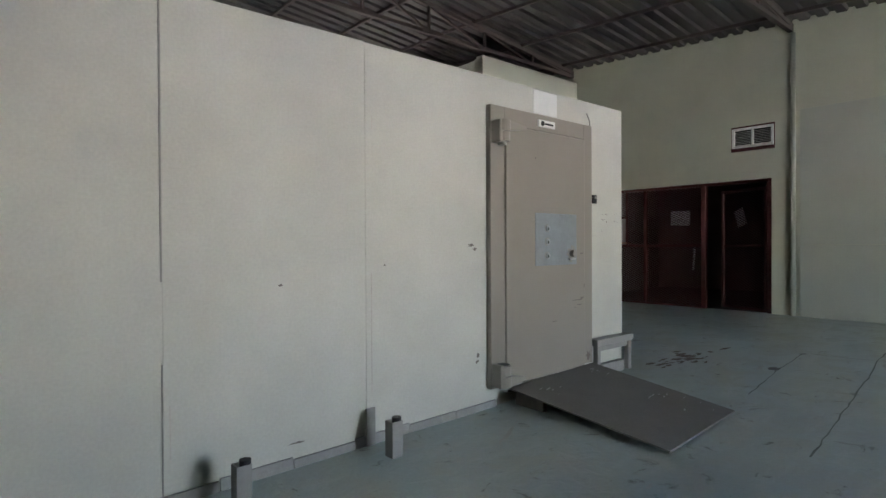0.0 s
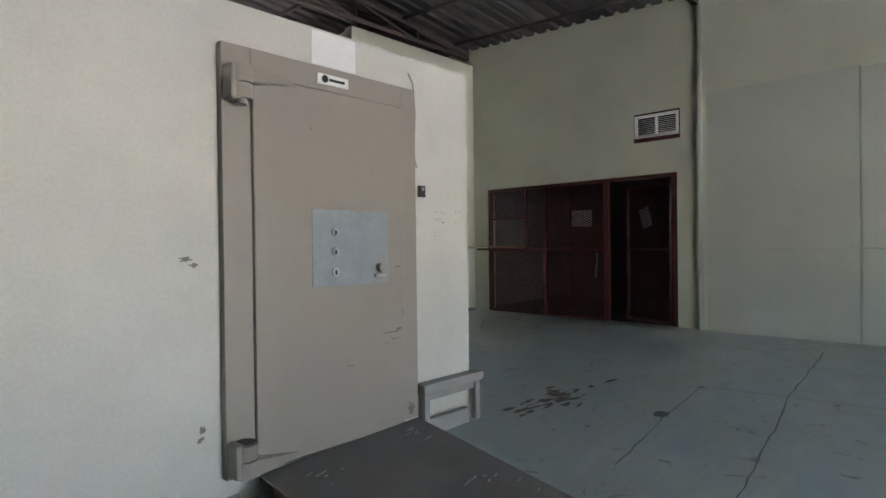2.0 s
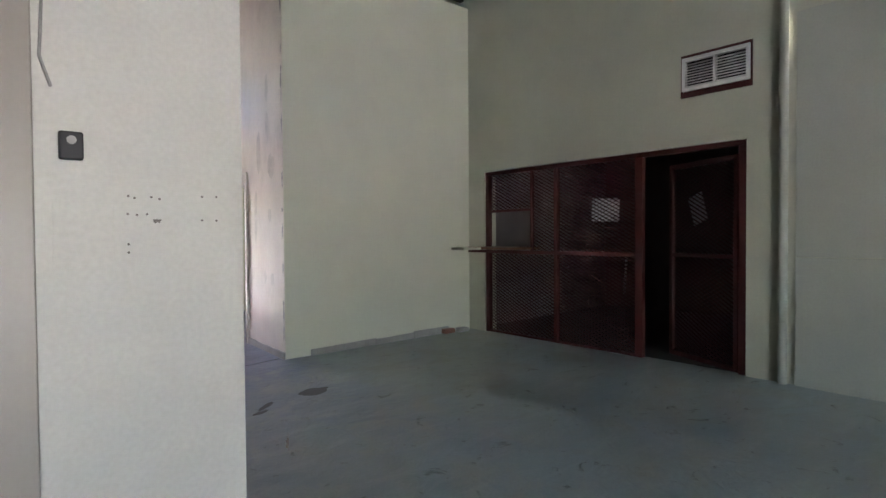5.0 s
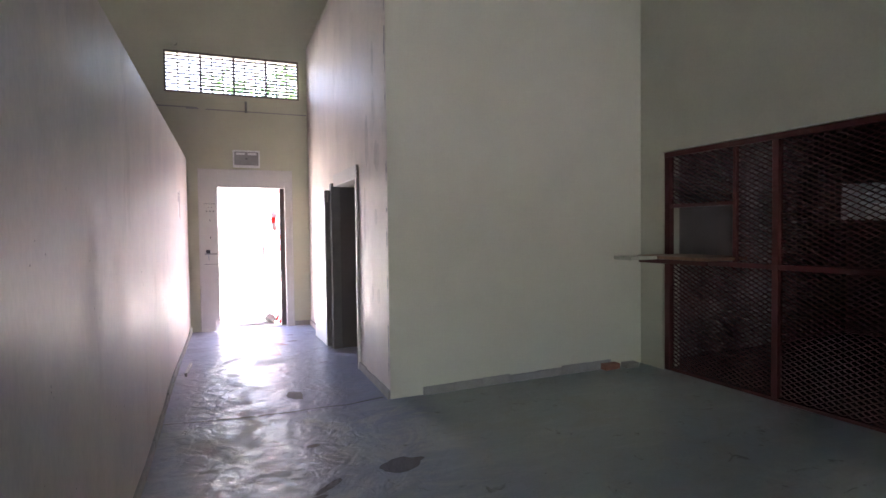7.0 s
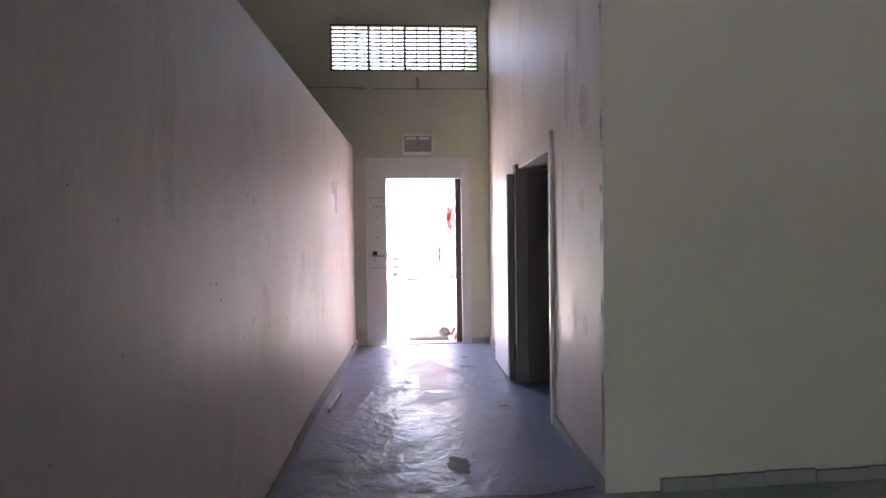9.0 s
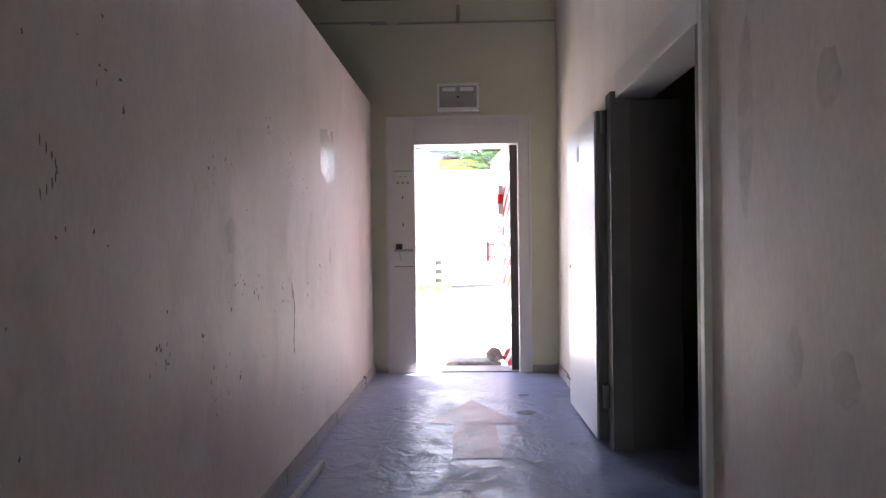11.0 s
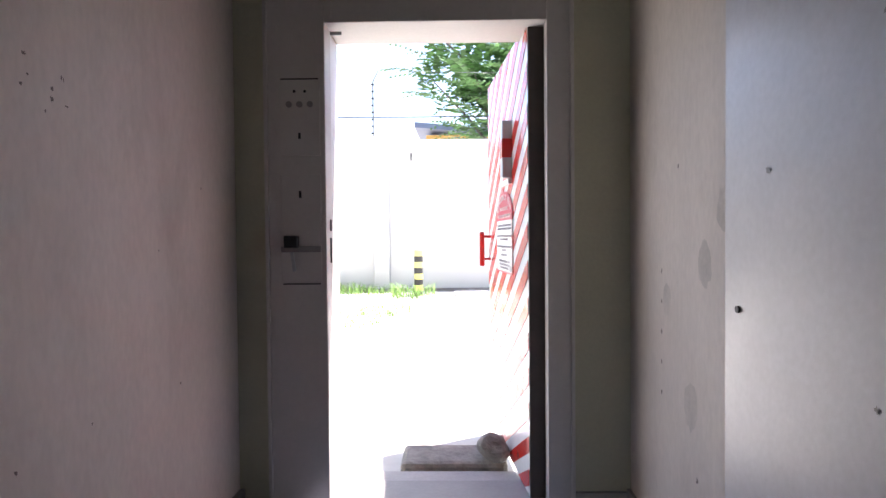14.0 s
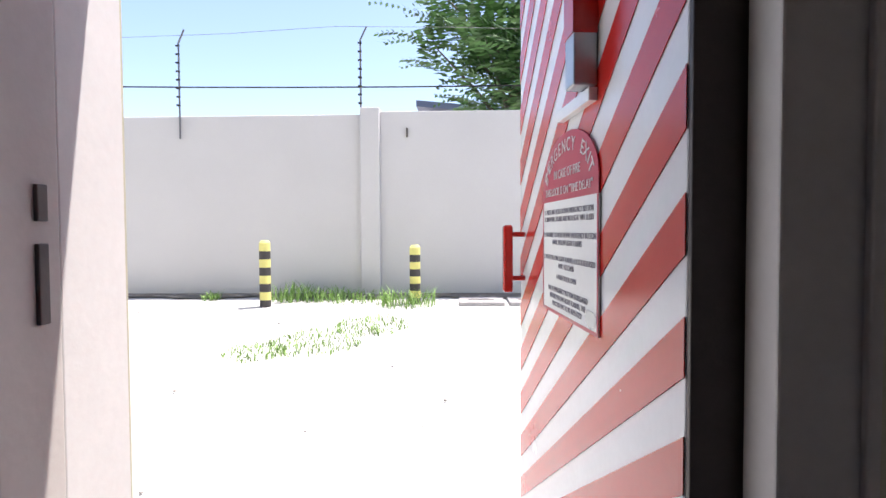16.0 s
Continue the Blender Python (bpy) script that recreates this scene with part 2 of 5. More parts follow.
M_SIGNRED = material("crimson_sign_print", (0.42, 0.03, 0.06), 0.4, var=0.06, bump=0)
M_EDGE = material("dark_brown_door_edge", (0.085, 0.068, 0.06), 0.5, var=0.2, scale=8, bump=0.1)
M_BOLY = material("faded_yellow_paint", (0.72, 0.66, 0.22), 0.6, var=0.12, scale=8, bump=0.1)
M_BOLB = material("faded_black_paint", (0.055, 0.05, 0.05), 0.6, var=0.15, scale=8, bump=0.1)
M_GRASS = material("grass_blades", (0.20, 0.34, 0.09), 0.7, var=0.2, scale=4, bump=0, island=0.35)
M_LEAF = material("tree_leaflets", (0.085, 0.19, 0.055), 0.55, var=0.2, scale=2, bump=0, island=0.45)
M_BARK = material("grey_brown_bark", (0.16, 0.13, 0.10), 0.9, var=0.3, scale=10, bump=0.5)
M_HOUSEROOF = material("slate_blue_roof", (0.16, 0.19, 0.27), 0.6, var=0.15, scale=3, bump=0.1)
M_HOUSEWALL = material("ochre_house_wall", (0.62, 0.36, 0.10), 0.8, var=0.1, scale=2, bump=0.1)
M_WIRE = material("galvanised_wire", (0.20, 0.20, 0.21), 0.5, metal=0.6, var=0.1, bump=0)


# ---- building helpers ----
def bx(bm, x0, x1, y0, y1, z0, z1, bevel=0.0):
    vs = bmesh.ops.create_cube(bm, size=1.0)["verts"]
    for v in vs:
        v.co = Vector(((x0 + x1) / 2 + v.co.x * (x1 - x0), (y0 + y1) / 2 + v.co.y * (y1 - y0), (z0 + z1) / 2 + v.co.z * (z1 - z0)))
    if bevel:
        es = list({e for v in vs for e in v.link_edges})
        bmesh.ops.bevel(bm, geom=es, offset=bevel, segments=2, affect="EDGES", profile=0.5)
    return bm


def rod(bm, a, b, r, seg=10, r2=None):
    a, b = Vector(a), Vector(b)
    d = b - a
    vs = bmesh.ops.create_cone(bm, cap_ends=True, segments=seg, radius1=r, radius2=r if r2 is None else r2, depth=d.length)["verts"]
    m = Matrix.Translation((a + b) / 2) @ d.to_track_quat("Z", "Y").to_matrix().to_4x4()
    bmesh.ops.transform(bm, matrix=m, verts=vs)
    return bm


def bar(bm, a, b, w, h):
    """A square-section bar from a to b, w wide and h high."""
    a, b = Vector(a), Vector(b)
    d = b - a
    vs = bmesh.ops.create_cube(bm, size=1.0)["verts"]
    side = d.cross(Vector((0, 0, 1)))
    side = side.normalized() if side.length > 1e-6 else Vector((1, 0, 0))
    up = side.cross(d).normalized()
    for v in vs:
        v.co = (a + b) / 2 + d * v.co.x + side * (w * v.co.y) + up * (h * v.co.z)
    return bm


def mesh_of(bm, name, mat, smooth=False):
    me = bpy.data.meshes.new(name)
    bmesh.ops.recalc_face_normals(bm, faces=bm.faces[:])
    bm.to_mesh(me)
    bm.free()
    me.materials.append(mat)
    if smooth:
        for p in me.polygons:
            p.use_smooth = True
    return me


def part(name, bm, mat, parent, label="", smooth=False):
    ob = new(name, mesh_of(bm, name, mat, smooth))
    ob.parent = parent
    ob.matrix_parent_inverse = parent.matrix_basis.inverted()
    if label:
        ob["label"] = label
    return ob


def thing(name, bm, mat, label, category, group="", kind="", smooth=False):
    return tagged(new(name, mesh_of(bm, name, mat, smooth)), label, category, group, kind)


def holder(name, place, label, category, group="", kind=""):
    ob = new(name)
    ob.location = place
    ob.empty_display_size = 0.1
    return tagged(ob, label, category, group, kind)


def B():
    return bmesh.new()


def structure(name, bm, mat, label, category="wall"):
    return thing(name, bm, mat, label, category, kind="structure")


def smoothstep(a, b, v):
    v = min(1, max(0, (v - a) / (b - a)))
    return v * v * (3 - 2 * v)


def fz(x, y):
    """The floor's height: the hall falls gently away from the store, the passage is level."""
    return -0.025 * (8.15 - x) * (1 - smoothstep(4.6, 6.8, y))


def box_x(y):
    """Face of the cold room's side wall, which runs slightly askew."""
    return 3.47 + 0.0295 * (y - 1.5)


def wall_x(bm, x0, x1, y0, y1, z0, z1, holes=()):
    """A wall along y with rectangular holes (y0, y1, z0, z1), from boxes set end to end."""
    ys = sorted({y0, y1, *[h[0] for h in holes], *[h[1] for h in holes]})
    for a, b in zip(ys, ys[1:]):
        cuts = sorted((h[2], h[3]) for h in holes if h[0] <= a and h[1] >= b)
        z = z0
        for lo, hi in cuts:
            if lo > z:
                bx(bm, x0, x1, a, b, z, lo)
            z = hi
        if z < z1:
            bx(bm, x0, x1, a, b, z, z1)
    return bm


def wall_y(bm, y0, y1, x0, x1, z0, z1, holes=()):
    xs = sorted({x0, x1, *[h[0] for h in holes], *[h[1] for h in holes]})
    for a, b in zip(xs, xs[1:]):
        cuts = sorted((h[2], h[3]) for h in holes if h[0] <= a and h[1] >= b)
        z = z0
        for lo, hi in cuts:
            if lo > z:
                bx(bm, a, b, y0, y1, z, lo)
            z = hi
        if z < z1:
            bx(bm, a, b, y0, y1, z, z1)
    return bm


def blot(bm, c, u, v, ru, rv, lift, seed, n=18, rough=0.35):
    """A ragged flat patch round c, spanned by u and v."""
    rnd = random.Random(seed)
    u, v = Vector(u).normalized(), Vector(v).normalized()
    nrm = u.cross(v)
    vs = []
    for i in range(n):
        a = 2 * math.pi * i / n
        k = 1 + rnd.uniform(-rough, rough)
        vs.append(bm.verts.new(Vector(c) + nrm * lift + u * (ru * k * math.cos(a)) + v * (rv * k * math.sin(a))))
    bm.faces.new(vs)
    return bm


def cable(name, pts, r, mat, label, category):
    """One continuous round cable through the points."""
    cu = bpy.data.curves.new(name, "CURVE")
    cu.dimensions, cu.bevel_depth, cu.bevel_resolution = "3D", r, 1
    sp = cu.splines.new("POLY")
    sp.points.add(len(pts) - 1)
    for p, q in zip(sp.points, pts):
        p.co = (*q, 1)
    tmp = bpy.data.objects.new(name, cu)
    scene.collection.objects.link(tmp)
    me = bpy.data.meshes.new_from_object(tmp.evaluated_get(bpy.context.evaluated_depsgraph_get()))
    bpy.data.objects.remove(tmp)
    me.materials.append(mat)
    return tagged(new(name, me), label, category)


# ---- the shell ----
X_BACK, X_BOX, X_SIDE, Y_BOX, Y_END, Y_ROOM = 8.155, 3.705, 5.405, 1.50, 9.57, 5.43
W, S_, LOW = -7.0, -7.0, -0.5

def floor_sheet(name, x0, x1, y0, y1, step, mat, label, drop=0.0):
    bm = B()
    nx, ny = max(1, round((x1 - x0) / step)), max(1, round((y1 - y0) / step))
    rnd = random.Random(4)
    g = []
    for j in range(ny + 1):
        row = []
        for i in range(nx + 1):
            x, y = x0 + (x1 - x0) * i / nx, y0 + (y1 - y0) * j / ny
            row.append(bm.verts.new((x, y, fz(x, y) + drop + 0.006 * noise.noise(Vector((x * 1.7, y * 1.7, 3))))))
        g.append(row)
    for j in range(ny):
        for i in range(nx):
            bm.faces.new((g[j][i], g[j][i + 1], g[j + 1][i + 1], g[j + 1][i]))
    return structure(name, bm, mat, label, "floor")


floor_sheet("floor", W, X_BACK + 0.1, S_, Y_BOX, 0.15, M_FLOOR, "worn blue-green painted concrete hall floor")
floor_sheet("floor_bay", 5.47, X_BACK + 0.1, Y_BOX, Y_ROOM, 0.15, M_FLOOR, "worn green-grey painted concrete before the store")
# store floor takes the dark tone so the store reads as unlit
floor_sheet("floor_store", X_BACK + 0.1, 11.6, 0.6, 5.6, 0.3, M_DARKROOM, "concrete store floor toned dark to stand for shade")
floor_sheet("floor_aisle", 3.3, 5.47, Y_BOX, Y_ROOM, 0.15, M_FLOOR, "peeling painted concrete, sky light partly tinted in towards the passage")
floor_sheet("floor_passage", 3.3, 8.4, Y_ROOM, Y_END, 0.15, M_FLOORC, "peeling painted concrete passage floor with blue sky light tinted in")


def roof_z(x, y):
    return 4.42 + 0.055 * (min(max(y, -1), 6.5) - 1.45) + 0.10 * (8.155 - x) * (1 if x > -1 else 0) + (0.9155 if x <= -1 else 0)


def corrugated():
    bm = B()
    rows = []
    n = 0
    y = S_ - 0.3
    while y < Y_END + 0.5:
        k = n % 4
        h = (0.0, 0.045, 0.045, 0.0)[k]
        rows.append([bm.verts.new((x, y, roof_z(x, y) + 0.10 + h)) for x in (X_BACK + 0.35, 4.0, 1.5, -0.99, -4.0, W - 0.3)])
        y += (0.02, 0.07, 0.02, 0.13)[k]
        n += 1
    for a, b in zip(rows, rows[1:]):
        for i in range(len(a) - 1):
            bm.faces.new((a[i], a[i + 1], b[i + 1], b[i]))
    return bm


structure("ceiling", corrugated(), M_ROOF, "dark corrugated metal roof sheeting on steel trusses", "ceiling")

# back wall with the store's opening and the vent's hole
bm = wall_x(B(), X_BACK, X_BACK + 0.22, S_, Y_END + 0.2, LOW, 5.2, [(1.735, 5.125, LOW, 2.165), (1.70, 2.33, 2.66, 3.03)])
structure("wall_east", bm, M_GREEN, "pale green painted plaster hall wall with wear")
# unseen wall; its opening is made up and sized to light the hall
bm = wall_y(B(), S_ - 0.25, S_, W - 0.25, X_BACK + 0.22, LOW, 6.2, [(1.5, 3.9, LOW, 2.25)])
structure("wall_south", bm, M_GREEN, "unseen pale green hall wall with an opening added for light")
bm = wall_x(B(), W - 0.25, W, S_, Y_END + 0.2, LOW, 6.2)
structure("wall_west", bm, M_GREEN, "pale green plain hall wall")
bm = wall_y(B(), Y_END, Y_END + 0.26, W - 0.25, 8.155, LOW, 6.2, [(4.10, 5.05, LOW, 2.085), (3.45, 5.285, 3.41, 3.985)])
structure("wall_north", bm, M_YELLOW, "yellowed passage end wall with exit and grille")
bm = wall_y(B(), Y_ROOM, Y_ROOM + 0.16, X_SIDE, X_BACK - 0.002, LOW, 4.46)
structure("wall_room_front", bm, M_CREAM, "cream painted partition wall of the corner room")
bm = wall_x(B(), X_SIDE - 0.003, X_SIDE + 0.17, Y_ROOM + 0.004, Y_END - 0.002, LOW, 4.2, [(6.50, 7.60, LOW, 1.97)])
structure("wall_room_side", bm, M_BOXSIDE, "scuffed cream passage wall with a steel-framed doorway")
# uneven plaster crest on the passage wall
bm = B()
rnd = random.Random(7)
y = Y_ROOM + 0.01
while y < Y_END - 0.1:
    l = rnd.uniform(0.12, 0.4)
    top = 4.2 + 0.25 * (1 - (y - Y_ROOM) / 4.1) + rnd.uniform(-0.03, 0.03)
    bx(bm, X_SIDE, X_SIDE + 0.15, y, min(y + l, Y_END - 0.05), 4.19, top, 0.01)
    y += l
structure("trim_wall_crest", bm, M_CREAM, "uneven broken plaster crest on the partition", "trim")

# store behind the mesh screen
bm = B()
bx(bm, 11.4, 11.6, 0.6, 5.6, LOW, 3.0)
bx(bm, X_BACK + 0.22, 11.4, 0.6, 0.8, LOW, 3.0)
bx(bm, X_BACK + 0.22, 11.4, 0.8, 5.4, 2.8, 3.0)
structure("wall_store", bm, M_DARKROOM, "store walls toned dark brown-grey to stand for shade")
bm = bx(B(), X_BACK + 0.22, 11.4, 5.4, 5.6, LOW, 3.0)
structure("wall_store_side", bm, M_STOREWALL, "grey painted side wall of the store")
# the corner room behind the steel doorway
# grey wall colour carries the dimness of this room
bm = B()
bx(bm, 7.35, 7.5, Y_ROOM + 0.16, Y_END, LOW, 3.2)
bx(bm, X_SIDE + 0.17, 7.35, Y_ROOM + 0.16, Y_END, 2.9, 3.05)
structure("wall_corner_room", bm, M_STOREWALL, "corner room walls and lid greyed to stand for shade")

# ---- the cold room: front panels, side wall, skirting ----
bm = B()
bx(bm, W, -0.862, Y_BOX, Y_BOX + 0.12, LOW, 2.50)
bx(bm, -0.848, 0.395, Y_BOX, Y_BOX + 0.12, LOW, 2.48)
bx(bm, 0.400, 3.468, Y_BOX, Y_BOX + 0.12, LOW, 2.475)
bx(bm, W, 3.35, Y_BOX + 0.004, Y_BOX + 0.11, LOW, 2.46)
structure("wall_cold_room_front", bm, M_PANEL, "cream painted cold room panel wall with seams")
bm = bx(B(), 3.35, 3.47, Y_BOX + 0.121, Y_END - 0.002, LOW, 2.475, 0.004)
for v in bm.verts:
    v.co.x += box_x(v.co.y) - 3.47
structure("wall_cold_room_side", bm, M_BOXSIDE, "scuffed cream cold room side wall along the passage")
bm = bx(B(), W, 3.4, Y_BOX + 0.12, Y_END - 0.01, 2.36, 2.44)
structure("ceiling_cold_room", bm, M_PANEL, "cream cold room roof panel", "ceiling")
bm = B()
bx(bm, -0.859, -0.851, Y_BOX - 0.004, Y_BOX + 0.03, 0.95, 2.49)
bx(bm, -0.857, -0.851, Y_BOX - 0.003, Y_BOX + 0.03, -0.2, 0.52)
structure("trim_panel_joint", bm, M_GREYPAINT, "dark open joint between cold room panels", "trim")


def skirting_run(name, a, b, h, mat, label, n=9, seed=1):
    rnd = random.Random(seed)
    bm = B()
    a, b = Vector(a), Vector(b)
    for i in range(n):
        p, q = a.lerp(b, i / n), a.lerp(b, (i + 0.985) / n)
        hh = h * rnd.uniform(0.85, 1.08)
        p.z, q.z = fz(p.x, p.y) + hh / 2 - 0.01, fz(q.x, q.y) + hh / 2 - 0.01
        bar(bm, p, q, 0.018 * rnd.uniform(0.8, 1.2), hh)
    return structure(name, bm, mat, label, "baseboard")


skirting_run("baseboard", (-4.5, Y_BOX - 0.012, 0), (1.62, Y_BOX - 0.012, 0), 0.075, M_BASE, "dusty grey chipped skirting strip", 14)
skirting_run("baseboard_room", (X_SIDE + 0.30, Y_ROOM - 0.012, 0), (7.75, Y_ROOM - 0.012, 0), 0.09, M_BASE, "dusty grey skirting along the cream partition", 7, 3)
skirting_run("baseboard_passage", (box_x(1.7) + 0.012, 1.7, 0), (box_x(Y_END) + 0.012, Y_END, 0), 0.085, M_BASE, "worn grey skirting along the passage", 16, 5)
skirting_run("baseboard_side", (X_SIDE - 0.014, Y_ROOM, 0), (X_SIDE - 0.014, 6.47, 0), 0.085, M_BASE, "worn grey skirting beside the doorway", 4, 6)
skirting_run("baseboard_end", (5.16, Y_END - 0.012, 0), (X_SIDE - 0.02, Y_END - 0.012, 0), 0.085, M_BASE, "dusty skirting in the passage corner", 1, 8)
skirting_run("baseboard_far", (X_SIDE - 0.014, 7.75, 0), (X_SIDE - 0.014, Y_END, 0), 0.085, M_BASE, "worn grey skirting behind the open leaf", 4, 9)

# ---- roof steel ----
def truss(y, x0, x1):
    t = holder("roof_truss", (x1, y, roof_z(x1, y)), "brown painted steel roof truss with thin web members", "truss", "roof trusses")
    e = lambda x, up: (x, y, roof_z(x, y) + up)
    part("top_chord", bar(B(), e(x0, 0.03), e(x1, 0.03), 0.07, 0.07), M_TRUSS, t)
    low = 4.40 + 0.05 * (y - 1.45)
    part("bottom_chord", bar(B(), (x0, y, low), (x1, y, low), 0.07, 0.06), M_TRUSS, t)
    n = 7
    for i in range(n):
        xa, xb = x1 + (x0 - x1) * i / n, x1 + (x0 - x1) * (i + 1) / n
        part("web", bar(B(), (xa, y, low), e(xb, 0), 0.04, 0.04), M_TRUSS, t)
        part("web", bar(B(), (xb, y, low), e(xb, 0), 0.04, 0.04), M_TRUSS, t)
    return t


for ty in (1.45, 5.52, -2.6):
    truss(ty, -0.9, X_BACK - 0.03)
for i in range(7):
    x = X_BACK - 0.4 - i * 1.25
    bm = bar(B(), (x, S_, roof_z(x, S_) + 0.075), (x, -1, roof_z(x, -1) + 0.075), 0.05, 0.05)
    bar(bm, (x, -1, roof_z(x, -1) + 0.075), (x, 6.5, roof_z(x, 6.5) + 0.075), 0.05, 0.05)
    bar(bm, (x, 6.5, roof_z(x, 6.5) + 0.075), (x, Y_END, roof_z(x, Y_END) + 0.075), 0.05, 0.05)
    thing("purlin", bm, M_TRUSS, "brown steel purlin under the roof sheets", "purlin", "purlins")

# fascia, pipe and panel on the hall wall
bm = rod(B(), (X_BACK - 0.035, 1.42, fz(X_BACK, 1.4)), (X_BACK - 0.035, 1.42, 4.36), 0.036, 14)
thing("rain_pipe", bm, M_PLASTER, "pale green painted pipe boxed up the hall wall", "pipe", smooth=True)
bm = bx(B(), X_BACK - 0.025, X_BACK + 0.01, -0.33, 1.33, LOW + 0.4, 1.095, 0.006)
thing("lower_wall_panel", bm, M_PLASTER, "grey-green lower plaster panel on the hall wall", "wall panel")
bm = bx(B(), X_BACK - 0.02, X_BACK + 0.01, -0.33, 1.33, 1.102, 3.17, 0.006)
thing("upper_wall_panel", bm, M_PLASTER, "grey-green upper plaster panel on the hall wall", "wall panel")
bm = bx(B(), X_BACK - 0.022, X_BACK + 0.01, -6.9, -0.345, LOW + 0.4, 1.09, 0.006)
thing("lower_wall_panel", bm, M_PLASTER, "long grey-green plaster dado on the hall wall", "wall panel")
bm = bx(B(), X_BACK - 0.018, X_BACK + 0.01, -6.9, -0.345, 1.097, 3.14, 0.006)
thing("upper_wall_panel", bm, M_PLASTER, "long grey-green plaster facing on the hall wall", "wall panel")

# louvred vent
v = holder("wall_vent", (X_BACK, 2.015, 2.65), "white louvred wall vent in a dark red frame", "vent")
bm = B()
bx(bm, X_BACK - 0.02, X_BACK + 0.03, 1.685, 2.345, 2.63, 2.685)
bx(bm, X_BACK - 0.012, X_BACK + 0.03, 1.685, 2.345, 3.015, 3.04)
bx(bm, X_BACK - 0.012, X_BACK + 0.03, 1.685, 1.70, 2.685, 3.015)
bx(bm, X_BACK - 0.012, X_BACK + 0.03, 2.33, 2.345, 2.685, 3.015)
part("surround", bm, M_RED, v, "dark red painted surround")
bm = B()
for a, b, c, d in ((1.70, 2.33, 2.69, 2.725), (1.70, 2.33, 2.975, 3.01), (1.70, 1.735, 2.725, 2.975), (2.295, 2.33, 2.725, 2.975), (2.005, 2.03, 2.725, 2.975)):
    bx(bm, X_BACK - 0.03, X_BACK + 0.02, a, b, c, d, 0.003)
part("frame", bm, M_WHITE, v)
for i in range(9):
    z = 2.735 + i * 0.026
    for a, b in ((1.735, 2.005), (2.03, 2.295)):
        part("slat", bar(B(), (X_BACK - 0.012, a, z), (X_BACK - 0.012, b, z), 0.026, 0.005), M_WHITE, v)
part("backing", bx(B(), X_BACK + 0.06, X_BACK + 0.07, 1.70, 2.33, 2.66, 3.03), M_BLACK, v)


# ---- mesh screen of the store ----
def diamonds(y0, y1, z0, z1, x, su=0.042, sv=0.021, w=0.012):
    """Expanded metal: crossing slanted strands clipped to a panel in the plane x."""
    bm = B()
    slope = sv / su
    for sgn in (1, -1):
        c0 = -(y1 - y0) * slope - 0.05
        c = c0
        while c < (z1 - z0) + (y1 - y0) * slope + 0.05:
            # z - z0 = c + sgn * slope * (y - y0)
            ys = [y0, y1]
            for zz in (0, z1 - z0):
                yy = y0 + (zz - c) / (sgn * slope)
                ys.append(yy)
            ok = sorted(y for y in ys if y0 - 1e-6 <= y <= y1 + 1e-6 and -1e-6 <= c + sgn * slope * (y - y0) <= z1 - z0 + 1e-6)
            if len(ok) >= 2 and ok[-1] - ok[0] > 0.01:
                a, b = ok[0], ok[-1]
                za, zb = z0 + c + sgn * slope * (a - y0), z0 + c + sgn * slope * (b - y0)
                xo = x + 0.001 * sgn
                vs = [bm.verts.new(p) for p in ((xo, a, za - w / 2), (xo, b, zb - w / 2), (xo + 0.007, b, zb + w / 2), (xo + 0.007, a, za + w / 2))]
                bm.faces.new(vs)
            c += 2 * sv
    return bm


cage = holder("mesh_screen", (X_BACK, 3.4, fz(X_BACK, 3.4)), "maroon steel screen of expanded metal with an open gate", "screen")
XC = X_BACK + 0.05
f0 = fz(X_BACK, 3.4) - 0.02
for a, b in ((5.055, 5.12), (3.90, 3.955), (2.78, 2.865), (1.74, 1.81)):
    part("post", bx(B(), XC - 0.03, XC + 0.03, a, b, f0, 2.11, 0.004), M_RED, cage)
part("top_rail", bx(B(), XC - 0.032, XC + 0.032, 1.74, 5.12, 2.11, 2.16, 0.004), M_RED, cage)
for a, b in ((3.955, 5.055), (2.865, 3.90)):
    part("bottom_rail", bx(B(), XC - 0.025, XC + 0.025, a, b, f0, f0 + 0.05, 0.003), M_RED, cage)
    part("middle_rail", bx(B(), XC - 0.025, XC + 0.025, a, b, 1.065, 1.11, 0.003), M_RED, cage)
for a, b, c, d in ((3.955, 5.055, f0 + 0.05, 1.065), (3.955, 4.32, 1.11, 2.11), (4.32, 5.055, 1.64, 2.11), (2.865, 3.90, f0 + 0.05, 1.065), (2.865, 3.90, 1.11, 2.11)):
    tagged(part("mesh_panel", diamonds(a, b, c, d, XC), M_MESH, cage), kind="stuff")
part("hatch_rail", bx(B(), XC - 0.02, XC + 0.02, 4.32, 5.055, 1.61, 1.645, 0.003), M_RED, cage)
part("hatch_post", bx(B(), XC - 0.02, XC + 0.02, 4.30, 4.335, 1.11, 2.11, 0.003), M_RED, cage)
bm = B()
for i in range(6):
    bx(bm, X_BACK - 0.006, X_BACK + 0.012, 1.9 + i * 0.53, 1.9 + i * 0.53 + 0.3 + 0.05 * (i % 3), 2.163, 2.174)
structure("trim_lintel_chips", bm, M_FLAKE, "chipped pale plaster along the screen's head", "trim")

